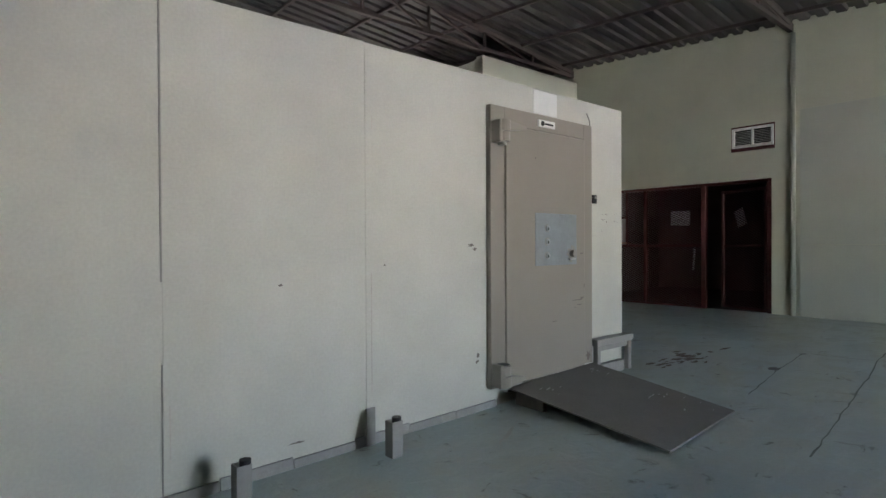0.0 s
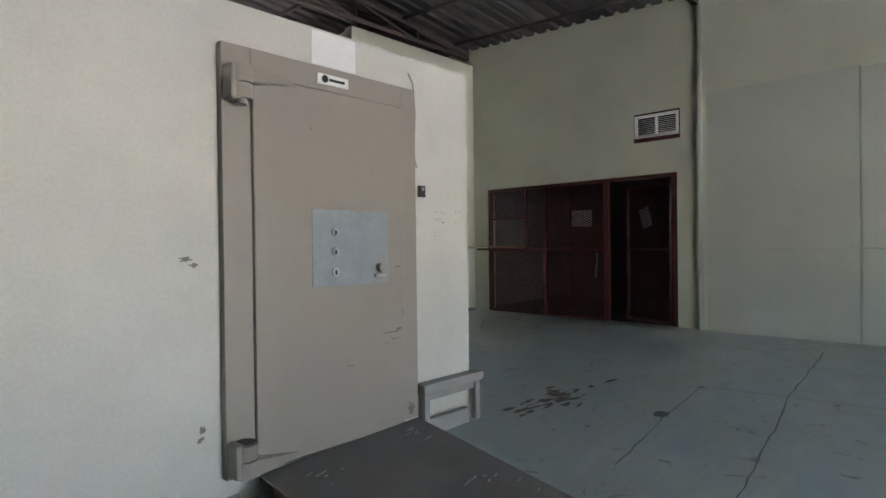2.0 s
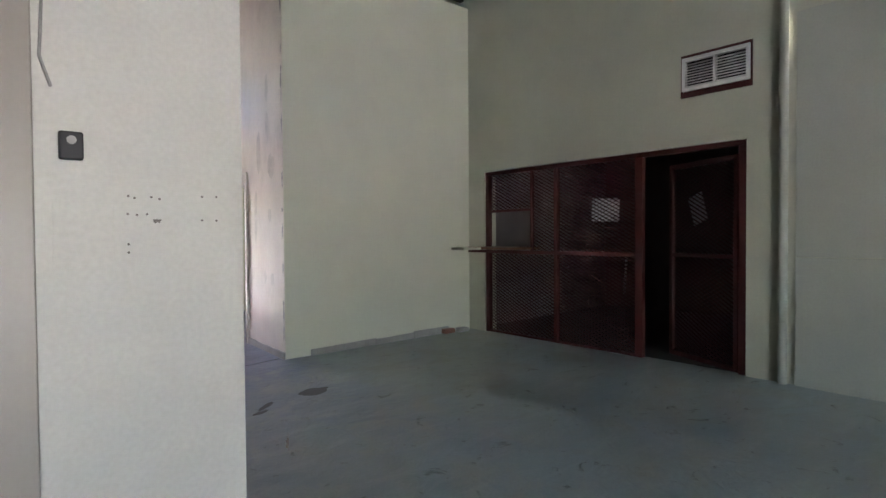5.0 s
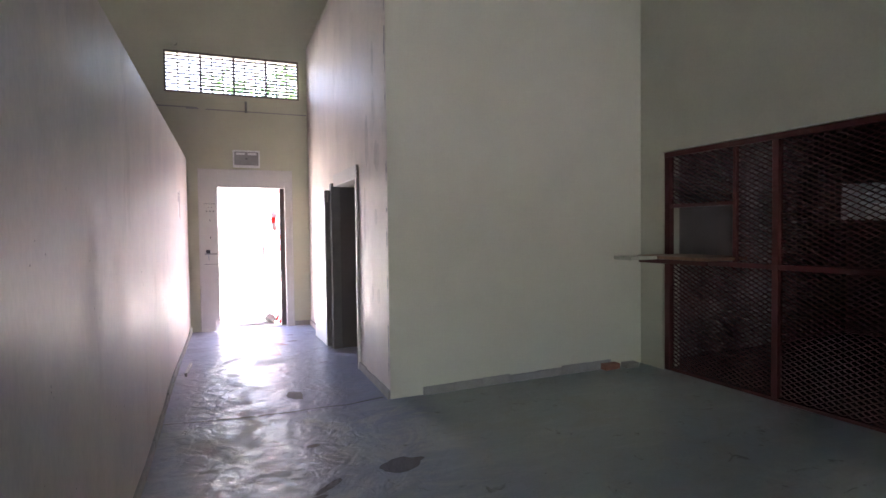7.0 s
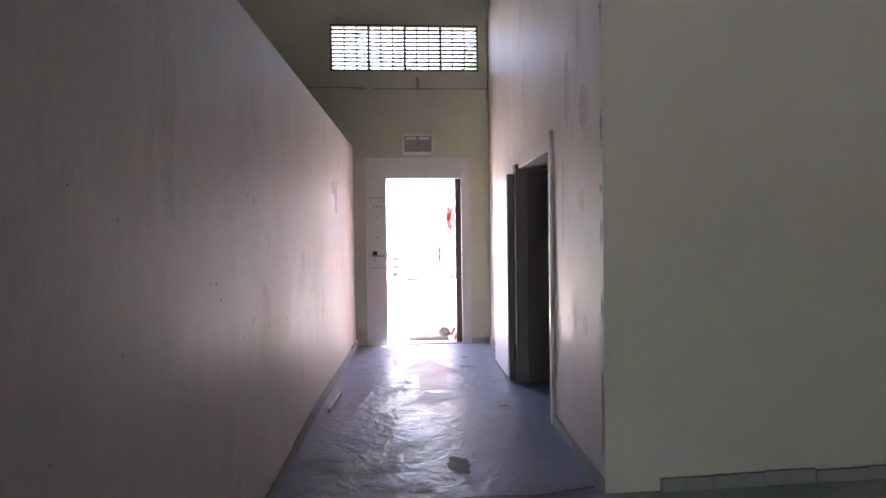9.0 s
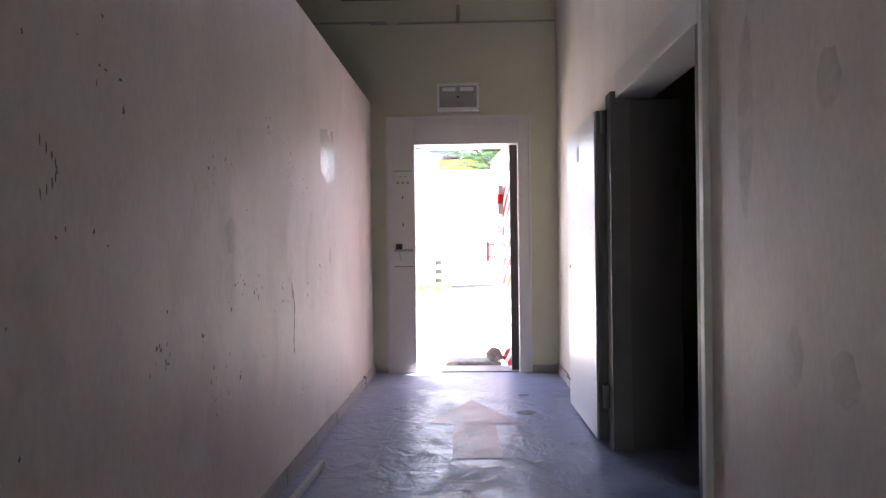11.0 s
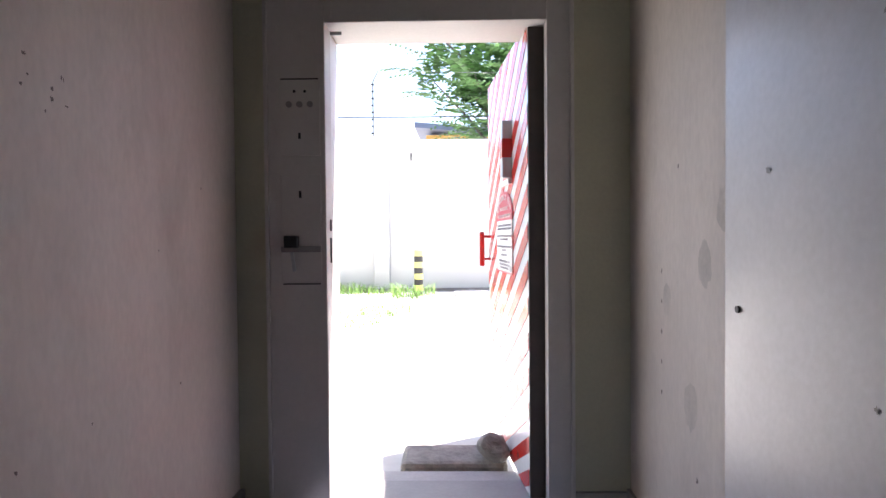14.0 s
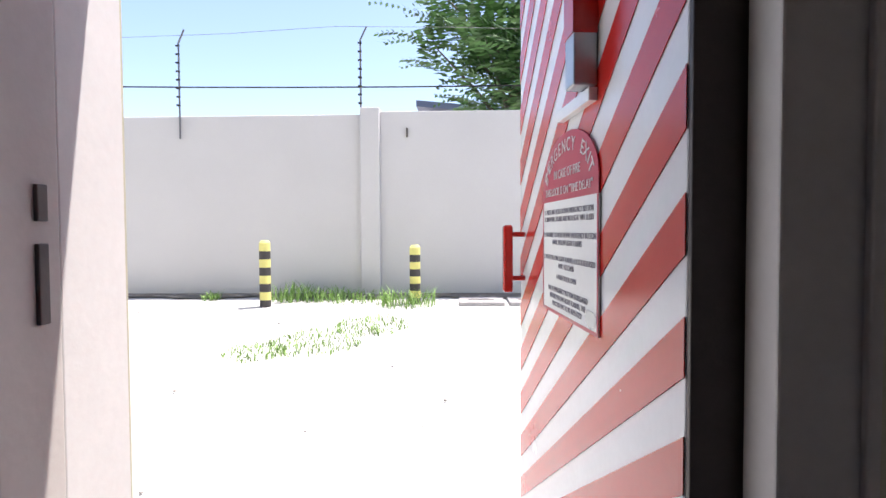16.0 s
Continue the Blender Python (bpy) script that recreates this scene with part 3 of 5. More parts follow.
gate = holder("mesh_gate", (XC, 1.82, f0), "maroon steel mesh gate standing ajar into the store", "gate")
bm = B()
GW = 0.95
for a, b, c, d in ((0, 0.05, 0.03, 2.06), (GW - 0.05, GW, 0.03, 2.06), (0.05, GW - 0.05, 2.01, 2.06), (0.05, GW - 0.05, 0.03, 0.08)):
    bx(bm, -0.02, 0.02, a, b, c, d, 0.003)
part("gate_frame", bm, M_RED, gate).matrix_parent_inverse = Matrix()
part("middle_rail", bx(B(), -0.018, 0.018, 0.05, GW - 0.05, 1.085, 1.125, 0.003), M_RED, gate).matrix_parent_inverse = Matrix()
for c, d in ((0.08, 1.085), (1.125, 2.01)):
    p = part("mesh_panel", diamonds(0.05, GW - 0.05, c, d, 0.0), M_MESH, gate)
    p.matrix_parent_inverse = Matrix()
    tagged(p, kind="stuff")
gate.matrix_basis = pose(XC, 1.815, f0, 0, 0, -24)


def sheet_of_paper(name, m, w, h, label, lines=7):
    ob = holder(name, (0, 0, 0), label, "paper")
    bm = B()
    n = 6
    top = []
    for i in range(n + 1):
        u = (i / n - 0.5) * w
        c = 0.004 * math.sin(i * 1.3)
        top.append([bm.verts.new((c, u, -h / 2)), bm.verts.new((c * 0.4, u, h / 2))])
    for a, b in zip(top, top[1:]):
        bm.faces.new((a[0], b[0], b[1], a[1]))
    part("sheet", bm, M_PAPER, ob)
    ob.matrix_basis = m
    return ob


sheet_of_paper("notice_paper", pose(XC + 0.022, 3.265, 1.58, 2, 0, 0), 0.36, 0.26, "white notice sheet behind the expanded metal")
sheet_of_paper("notice_paper", pose(XC + 0.26, 2.33, 1.56, -18, 0, -24), 0.21, 0.30, "tilted pale notice sheet behind the gate's mesh")
# thin pale strip added for a bright column behind the mesh
sheet_of_paper("pale_strip", pose(XC + 0.05, 3.03, 0.85, 4, 0, 0), 0.035, 0.40, "thin pale strip hanging behind the mesh")

shelf = holder("counter_shelf", (7.9, 4.8, 1.12), "worn wooden counter shelf with a painted overhanging end", "shelf")
part("board", bx(B(), 7.86, 8.34, 4.31, 5.15, 1.125, 1.155, 0.004), M_WOOD, shelf)
part("edging", bx(B(), 7.85, 7.87, 4.31, 5.12, 1.085, 1.123, 0.003), M_RED, shelf, "maroon painted edging")
part("overhang", bx(B(), 7.55, 7.858, 4.88, 5.12, 1.12, 1.15, 0.004), M_GREEN, shelf, "pale green overhanging end")
bm = B()
bx(bm, 7.62, 7.80, 5.33, 5.42, fz(7.7, 5.3) - 0.005, fz(7.7, 5.3) + 0.06, 0.008)
thing("broken_brick", bm, M_BRICK, "broken red brick by the wall's foot", "brick")
bm = bx(B(), 7.86, 8.02, 5.30, 5.40, fz(7.9, 5.3) - 0.005, fz(7.9, 5.3) + 0.05, 0.01)
thing("broken_brick", bm, M_BASE, "grey mortar-covered brick lump by the wall", "brick")

# ---- cold room door ----
cd = holder("cold_room_door", (2.2, 1.45, 0.0), "taupe steel cold room door with strap hinges and lock plate", "door")
bm = B()
for a, b, c, d in ((1.53, 1.69, -0.01, 2.24), (2.755, 2.885, 0.02, 2.24), (1.69, 2.755, 2.10, 2.24)):
    bx(bm, a, b, 1.45, Y_BOX + 0.01, c, d, 0.005)
part("door_frame", bm, M_DOOR, cd)
part("leaf", bx(B(), 1.694, 2.751, 1.435, Y_BOX + 0.01, 0.0, 2.095, 0.008), M_DOOR, cd)
part("gasket", bx(B(), 1.688, 2.757, 1.462, Y_BOX + 0.012, -0.01, 2.103), M_BLACK, cd, "black rubber gap")
for z, up in ((2.02, 1), (0.10, -1)):
    # two stacked knuckles; the strap tapers from the one nearer the leaf's end
    h = part("hinge", rod(B(), (1.605, 1.395, z + up * 0.003), (1.605, 1.395, z + up * 0.088), 0.066, 28), M_DOOR, cd, "heavy rounded hinge knuckle", smooth=False)
    part("lower_knuckle", rod(B(), (1.605, 1.395, z - up * 0.003), (1.605, 1.395, z - up * 0.078), 0.062, 28), M_DOOR, h)
    part("hinge_block", bx(B(), 1.535, 1.585, 1.35, 1.455, z - 0.085, z + 0.09, 0.012), M_DOOR, h)
    bm = B()
    za, zb = sorted((z + up * 0.003, z + up * 0.088))
    ta, tb = sorted((z + up * 0.062, z + up * 0.088))
    vs = [bm.verts.new(p) for p in ((1.62, 1.338, za), (1.94, 1.432, ta), (1.94, 1.432, tb), (1.62, 1.338, zb))]
    vb = [bm.verts.new((v.co.x, 1.44, v.co.z)) for v in vs]
    bm.faces.new(vs)
    bm.faces.new(vb)
    for i in range(4):
        bm.faces.new((vs[i], vs[(i + 1) % 4], vb[(i + 1) % 4], vb[i]))
    part("hinge_strap", bm, M_DOOR, h)
    part("hinge_cap", rod(B(), (1.605, 1.395, z - 0.105), (1.605, 1.395, z - 0.076), 0.034, 16), M_GREYPAINT, h)
    # flat black disc in place of the shade inside an open knuckle
    part("hollow_shade", rod(B(), (1.605, 1.395, z + 0.0875), (1.605, 1.395, z + 0.0895), 0.05, 20), M_BLACK, h)
pl = part("lock_plate", bx(B(), 2.045, 2.615, 1.429, 1.436, 0.95, 1.40, 0.002), M_PLATE, cd, "pale scratched metal plate")
for x, z in ((2.20, 1.27), (2.20, 1.155), (2.20, 1.035)):
    part("lock_boss", rod(B(), (x, 1.418, z), (x, 1.432, z), 0.026, 18), M_STEEL, pl)
    part("keyhole", bx(B(), x - 0.006, x + 0.006, 1.414, 1.42, z - 0.017, z + 0.008), M_BLACK, pl)
    part("boss_ring", blot(B(), (x, 1.4275, z), (1, 0, 0), (0, 0, 1), 0.036, 0.034, 0.0, int(z * 100), 24, 0.1), M_GREYPAINT, pl, "worn dark ring")
part("key_knob", rod(B(), (2.535, 1.385, 1.05), (2.535, 1.43, 1.05), 0.03, 18), M_GREYPAINT, pl)
part("key_knob_wear", blot(B(), (2.535, 1.427, 1.04), (1, 0, 0), (0, 0, 1), 0.055, 0.07, 0.0, 5, 20, 0.3), M_GREYPAINT, pl, "worn dark patch")
part("key_bar", bx(B(), 2.49, 2.57, 1.405, 1.43, 0.992, 1.008, 0.002), M_STEEL, pl)
bd = part("maker_badge", bx(B(), 2.10, 2.32, 1.436, 1.452, 2.135, 2.195, 0.003), M_WHITE, cd, "small white badge with a dark mark")
part("badge_mark", rod(B(), (2.15, 1.432, 2.165), (2.15, 1.437, 2.165), 0.022, 18), M_BLACK, bd)
part("badge_bar", bx(B(), 2.18, 2.29, 1.433, 1.437, 2.156, 2.172), M_BLACK, bd)
bm = B()
for x, z, ru, rv, s in ((2.64, 0.625, 0.07, 0.005, 1), (2.70, 0.64, 0.03, 0.008, 11), (2.66, 0.58, 0.03, 0.004, 2), (2.60, 0.56, 0.02, 0.003, 12), (2.30, 0.46, 0.04, 0.003, 3), (2.70, 1.05, 0.02, 0.007, 4), (2.05, 1.86, 0.006, 0.006, 5), (2.735, 0.75, 0.004, 0.03, 6)):
    blot(bm, (x, 1.4335, z), (1, 0, 0), (0, 0, 1), ru, rv, 0.0, s, 12, 0.5)
part("scrape", bm, M_SCUFF, cd, "dark scrapes in the enamel")
part("sill", bx(B(), 1.70, 2.76, 1.44, Y_BOX + 0.01, -0.06, -0.004, 0.004), M_GREYPAINT, cd)

part("rust_patch", blot(B(), (2.82, 1.4485, 0.09), (1, 0, 0), (0, 0, 1), 0.035, 0.04, 0.0, 9, 18, 0.4), M_RUSTY, cd, "rusty patch at the frame's foot")
thing("blanking_plate", bx(B(), 2.93, 3.08, 1.497, Y_BOX + 0.001, 1.21, 1.40, 0.001), M_PANEL, "cream overpainted blanking plate beside the door", "plate")
sw = holder("door_switch", (2.97, 1.48, 1.56), "small black push switch on the cream panel", "switch")
part("switch_body", bx(B(), 2.945, 3.005, 1.475, Y_BOX, 1.52, 1.60, 0.006), M_BLACK, sw)
part("button", rod(B(), (2.975, 1.468, 1.575), (2.975, 1.476, 1.575), 0.012, 14), M_GREYPAINT, sw)
cable("loose_cable", [(2.86, 1.488, 2.36), (2.90, 1.485, 2.30), (2.92, 1.485, 2.1), (2.905, 1.485, 1.8), (2.93, 1.485, 1.72)], 0.005, M_GREYPAINT, "thin loose cable hanging beside the door frame", "cable")
bm = bx(B(), 2.10, 2.42, 1.494, Y_BOX, 2.26, 2.462, 0.003)
thing("cover_plate", bm, M_WHITE, "white painted cover plate above the cold room door", "plate")

# ramp
ramp = holder("loading_ramp", (2.3, 0.7, -0.15), "brown-grey steel plate ramp up to the cold room door", "ramp")
bm = B()
za, zb = -0.03, fz(2.2, 0.0) + 0.008
pr = [(1.70, 1.43, za), (2.86, 1.43, za + 0.04), (2.74, 0.10, fz(2.74, 0.1) + 0.008), (1.63, 0.03, zb)]
top = [bm.verts.new(Vector(p) + Vector((0, 0, 0.012))) for p in pr]
bot = [bm.verts.new(p) for p in pr]
bm.faces.new(top)
bm.faces.new(bot)
for i in range(4):
    bm.faces.new((top[i], top[(i + 1) % 4], bot[(i + 1) % 4], bot[i]))
part("plate", bm, M_RAMP, ramp)
for x in (1.78, 2.80):
    part("bearer", bx(B(), x - 0.025, x + 0.025, 1.12, 1.40, fz(x, 1.2) - 0.01, -0.06, 0.003), M_RUSTY, ramp, "rusty support under the plate")
part("weld_seam", bar(B(), (2.55, 0.62, -0.068), (2.72, 0.20, -0.118), 0.006, 0.004), M_SCUFF, ramp, "dark crack in the plate")

bm = B()
rq = random.Random(12)
for cx, cy, num in ((2.72, 1.25, 9), (1.95, 1.2, 5), (2.5, 0.55, 5), (2.6, 0.3, 4)):
    for i in range(num):
        x, y = cx + rq.gauss(0, 0.07), cy + rq.gauss(0, 0.08)
        x, y = min(2.68, max(1.74, x)), min(1.38, max(0.2, y))
        k = (1.43 - y) / 1.33
        zz = (za + 0.04 * (x - 1.70) / 1.16) * (1 - k) + (fz(x, 0.06) + 0.008) * k + 0.0165
        blot(bm, (x, y, zz), (1, 0.3, 0), (0, 1, -0.085), rq.uniform(0.01, 0.05), rq.uniform(0.003, 0.009), 0.0, i, 10, 0.5)
tagged(part("pale_scuff", bm, M_FLAKE, ramp, "pale scrapes on the plate"), kind="stuff")

# protective frame at the cold room's corner
gd = holder("corner_guard", (3.3, 1.44, fz(3.3, 1.4)), "grey steel angle guard frame at the cold room corner", "guard")
gz = fz(3.3, 1.4) - 0.01
part("top_bar", bx(B(), 2.90, 3.49, 1.40, 1.499, 0.165, 0.23, 0.006), M_GREYPAINT, gd)
part("front_flange", bx(B(), 2.955, 3.425, 1.412, 1.47, 0.115, 0.163, 0.006), M_GREYPAINT, gd)
part("leg", bx(B(), 2.90, 2.95, 1.40, 1.45, gz, 0.164, 0.006), M_GREYPAINT, gd)
part("leg", bx(B(), 3.43, 3.48, 1.40, 1.45, gz, 0.164, 0.006), M_GREYPAINT, gd)
part("bottom_bar", bx(B(), 2.952, 3.36, 1.405, 1.46, gz, gz + 0.12, 0.006), M_GREYPAINT, gd)
part("return_bar", bx(B(), 3.475, 3.52, 1.40, 1.54, 0.175, 0.228, 0.004), M_GREYPAINT, gd)

# bumper posts along the cold room wall
for x in (-0.55, 0.42):
    z0 = fz(x, 1.2) - 0.01
    st = holder("bumper_post", (x, 1.2, z0), "short grey steel post beside the cold room wall", "post", "bumper posts")
    bm = B()
    for a, b, c, d in ((-0.04, -0.034, -0.04, 0.04), (0.034, 0.04, -0.04, 0.04), (-0.034, 0.034, -0.04, -0.034), (-0.034, 0.034, 0.034, 0.04)):
        bx(bm, x + a, x + b, 1.22 + c, 1.22 + d, z0, z0 + 0.235)
    part("tube", bm, M_GREYPAINT, st)
    if x > 0:
        part("backplate", bx(B(), x - 0.04, x + 0.03, Y_BOX - 0.03, Y_BOX - 0.012, z0, z0 + 0.26, 0.003), M_GREYPAINT, st)
    part("bolt", rod(B(), (x + 0.02, 1.22, z0 + 0.2), (x + 0.02, 1.22, z0 + 0.255), 0.03, 12), M_BLACK, st)

# ---- side doorway and its open leaf ----
sd = holder("door_1", (X_SIDE, 7.1, 0), "grey steel doorway with its heavy leaf folded open", "door", kind="structure")
bm = B()
bx(bm, X_SIDE - 0.03, X_SIDE + 0.0, 6.45, 6.485, fz(5.4, 6.5) - 0.02, 2.10, 0.004)
bx(bm, X_SIDE - 0.03, X_SIDE + 0.18, 6.487, 7.58, 1.96, 2.10, 0.004)
part("door_frame", bm, M_FRAME, sd)
part("lock_jamb", bx(B(), X_SIDE - 0.025, X_SIDE + 0.18, 6.487, 6.525, fz(5.4, 6.5) - 0.02, 1.958, 0.004), M_DARKSTEEL, sd, "dark grey lock jamb")
bm = bx(B(), X_SIDE - 0.06, X_SIDE + 0.05, 7.56, 7.66, -0.02, 2.0, 0.004)
# cream reveal given a dark colour in place of the doorway's shade
part("inner_reveal", bx(B(), X_SIDE + 0.05, X_SIDE + 0.34, 7.585, 7.72, -0.02, 1.958, 0.006), M_DARKROOM, sd, "inner reveal coloured dark to stand for shade")
part("hinge_jamb", bm, M_DARKSTEEL, sd, "dark grey hinge jamb")
for z in (0.22, 1.78):
    part("hinge", rod(B(), (X_SIDE - 0.075, 7.64, z), (X_SIDE - 0.075, 7.64, z + 0.13), 0.022, 12), M_DARKSTEEL, sd)
leaf = part("leaf", bx(B(), 5.30, 5.385, 7.69, 8.49, 0.015, 1.925, 0.004), M_DARKSTEEL, sd, "thick steel-faced leaf")
part("face_sheet", bx(B(), 5.288, 5.3, 7.70, 8.485, 0.02, 1.92, 0.002), M_LEAFSTEEL, leaf, "glossy scuffed blue-white sheet")
bm = B()
for y, z, ru, rv, s in ((7.95, 0.82, 0.02, 0.012, 1), (7.9, 0.77, 0.008, 0.02, 2), (7.93, 0.70, 0.012, 0.02, 12), (7.86, 0.66, 0.006, 0.02, 13), (8.1, 0.55, 0.006, 0.012, 3), (7.8, 1.25, 0.008, 0.006, 4), (8.3, 1.3, 0.008, 0.008, 8), (7.78, 0.47, 0.006, 0.02, 7), (8.0, 0.9, 0.006, 0.006, 9), (7.98, 1.5, 0.01, 0.007, 10)):
    blot(bm, (5.2868, y, z), (0, 1, 0), (0, 0, 1), ru, rv, 0.0, s, 12, 0.5)
part("scuff", bm, M_GREYPAINT, leaf)
part("lock_hole", rod(B(), (5.283, 8.42, 1.0), (5.289, 8.42, 1.0), 0.008, 12), M_BLACK, leaf)
part("tape_scrap", bx(B(), 5.2855, 5.2875, 8.12, 8.18, 1.70, 1.79), M_PAPER, leaf)
# a cream boiler casing stands inside the corner room
bm = bx(B(), 6.5, 7.0, 7.35, 8.1, -0.02, 1.75, 0.03)
cb = thing("cream_cabinet", bm, M_CREAM, "cream metal cabinet standing in the dim room", "cabinet")
part("cabinet_band", bx(B(), 6.49, 6.5, 7.36, 8.09, 0.42, 0.45), M_GREYPAINT, cb)
part("cabinet_door", bx(B(), 6.488, 6.5, 7.40, 8.05, 0.48, 1.68, 0.004), M_CREAM, cb)

# ---- exit door frame and its lock panels ----
ex = holder("door_2", (4.575, Y_END, 0), "white steel security exit frame with its door standing open", "door", kind="structure")
YF = Y_END - 0.03
bm = B()
bx(bm, 3.856, 4.106, YF, Y_END + 0.09, -0.01, 2.333, 0.004)
bx(bm, 5.044, 5.147, YF, Y_END + 0.05, -0.01, 2.333, 0.004)
bx(bm, 4.106, 5.044, YF, Y_END + 0.25, 2.08, 2.333, 0.004)
part("door_frame", bm, M_FRAME, ex)
# whiter than the frame: sun on the outer reveal is put into its colour
part("reveal", bx(B(), 4.02, 4.104, Y_END + 0.091, Y_END + 0.25, -0.01, 2.079, 0.003), M_WHITE, ex, "outer reveal coloured whiter to stand for sunlight")
bm = B()
for a, b, c, d in ((3.846, 3.862, -0.01, 2.343), (5.141, 5.157, -0.01, 2.343), (3.862, 5.141, 2.327, 2.343)):
    bx(bm, a, b, YF - 0.012, Y_END, c, d, 0.003)
bx(bm, 3.90, 5.10, YF - 0.006, YF, 2.262, 2.268)
bx(bm, 4.13, 4.136, YF - 0.006, YF, 2.10, 2.26)
bx(bm, 4.90, 4.906, YF - 0.006, YF, 2.10, 2.26)
part("architrave", bm, M_FRAME, ex)
bm = bx(B(), 5.052, 5.06, Y_END + 0.05, Y_END + 0.25, -0.01, 2.08)
part("jamb_strip", bm, M_EDGE, ex, "dark jamb strip")
for c, d in ((1.52, 1.84), (0.98, 1.44)):
    lp = part("lock_panel", bx(B(), 3.915, 4.085, YF - 0.008, YF, c, d, 0.002), M_FRAME, ex, "bolted cover panel")
    part("slot", bx(B(), 3.993, 4.003, YF - 0.012, YF - 0.007, c + (0.07 if c > 1.2 else 0.36), c + (0.095 if c > 1.2 else 0.39)), M_BLACK, lp)
    if c > 1.2:
        for i in range(3):
            part("bolt", rod(B(), (3.955 + i * 0.045, YF - 0.016, 1.735), (3.955 + i * 0.045, YF - 0.006, 1.735), 0.013, 14), M_GREYPAINT, lp)
        for i in range(2):
            part("screw", rod(B(), (3.978 + i * 0.045, YF - 0.012, 1.79), (3.978 + i * 0.045, YF - 0.006, 1.79), 0.006, 10), M_BLACK, lp)
        part("panel_gap", bx(B(), 3.92, 4.08, YF - 0.01, YF - 0.004, 1.84, 1.845), M_BLACK, lp)
    else:
        part("latch_plate", bx(B(), 3.915, 4.085, YF - 0.02, YF - 0.006, 1.11, 1.135, 0.002), M_GREYPAINT, lp)
        part("latch_body", bx(B(), 3.935, 3.99, YF - 0.05, YF - 0.006, 1.13, 1.18, 0.004), M_BLACK, lp)
        part("latch_tail", bar(B(), (3.965, YF - 0.03, 1.11), (3.975, YF - 0.03, 1.03), 0.012, 0.012), M_STEEL, lp)
        part("panel_gap", bx(B(), 3.92, 4.08, YF - 0.01, YF - 0.004, 0.972, 0.977), M_BLACK, lp)
for z0, z1 in ((1.20, 1.25), (1.06, 1.17)):
    part("keep_slot", bx(B(), 4.104, 4.112, Y_END + 0.04, Y_END + 0.06, z0, z1, 0.002), M_DARKSTEEL, ex)
part("frame_label", bx(B(), 4.12, 4.17, Y_END + 0.02, Y_END + 0.025, 2.045, 2.06), M_STEEL, ex)
part("threshold", bx(B(), 4.106, 5.044, Y_END + 0.02, Y_END + 0.25, -0.06, 0.006, 0.003), M_GREYPAINT, ex)

# ---- striped exit leaf, swung outwards ----
LW, LH = 1.13, 2.10
leaf2 = holder("exit_leaf", (0, 0, 0), "white steel exit leaf with red sunburst stripes, standing open", "door")


def lpart(name, bm, mat, parent=None, label=""):
    ob = part(name, bm, mat, parent or leaf2, label)
    ob.matrix_parent_inverse = Matrix()
    return ob


# leaf space: x runs from the hinge to the free edge, y is the outward side seen, z up
lpart("slab", bx(B(), 0.004, LW, -0.075, 0.0, 0.0, LH, 0.004), M_DOORWHITE)
lpart("hinge_edge", bx(B(), -0.008, 0.003, -0.075, 0.0, 0.0, LH, 0.002), M_EDGE, None, "dark brown worn edge")


def clip(poly, inside, cut):
    out = []
    for a, b in zip(poly, poly[1:] + poly[:1]):
        ia, ib = inside(a), inside(b)
        if ia:
            out.append(a)
        if ia != ib:
            out.append(cut(a, b))
    return out


def clipped(poly, w, h):
    for k, lim, sgn in ((0, 0.006, 1), (0, w - 0.002, -1), (1, 0.004, 1), (1, h - 0.004, -1)):
        poly = clip(poly, lambda p: sgn * (p[k] - lim) >= 0, lambda a, b: tuple(a[i] + (b[i] - a[i]) * (lim - a[k]) / (b[k] - a[k]) for i in (0, 1)))
        if not poly:
            break
    return poly


OU, OV, STEP = 7.5, -3.7, 0.896
for i in range(-18, 18):
    a0 = radians(32.86 + i * STEP)
    a1 = a0 + radians(STEP * 0.5)
    R = 12
    poly = clipped([(OU, OV), (OU - R * math.cos(a0), OV + R * math.sin(a0)), (OU - R * math.cos(a1), OV + R * math.sin(a1))], LW, LH)
    if len(poly) < 3:
        continue
    bm = B()
    lo = [bm.verts.new((u, 0.0006, v)) for u, v in poly]
    hi = [bm.verts.new((u, 0.0022, v)) for u, v in poly]
    bm.faces.new(hi)
    for j in range(len(lo)):
        bm.faces.new((lo[j], lo[(j + 1) % len(lo)], hi[(j + 1) % len(lo)], hi[j]))
    lpart("stripe", bm, M_STRIPE)
ph = lpart("pull_handle", bx(B(), 1.05, 1.085, 0.04, 0.07, 0.975, 1.19, 0.008), M_STRIPE, None, "red painted pull handle")
for z in (1.02, 1.16):
    lpart("handle_stem", rod(B(), (1.067, 0.0, z), (1.067, 0.045, z), 0.008, 10), M_STRIPE, ph)
bp = lpart("push_bar_box", bx(B(), 0.36, 0.42, 0.002, 0.05, 1.455, 1.74, 0.004), M_STEEL, None, "grey and red strip box")
lpart("red_band", bx(B(), 0.358, 0.422, 0.003, 0.052, 1.555, 1.65), M_STRIPE, bp)
lpart("bracket", bx(B(), 0.36, 0.60, 0.002, 0.02, 1.425, 1.452, 0.002), M_DOORWHITE, bp)

# arched emergency sign on the leaf; its text reads towards the hinge
S0, S1, Z0, Z1, ZA = 0.34, 0.79, 0.965, 1.245, 1.40
sign = lpart("exit_sign", bx(B(), S0, S1, 0.003, 0.006, Z0, Z1), M_WHITE, None, "white arched notice with a crimson head")
mid = (S0 + S1) / 2


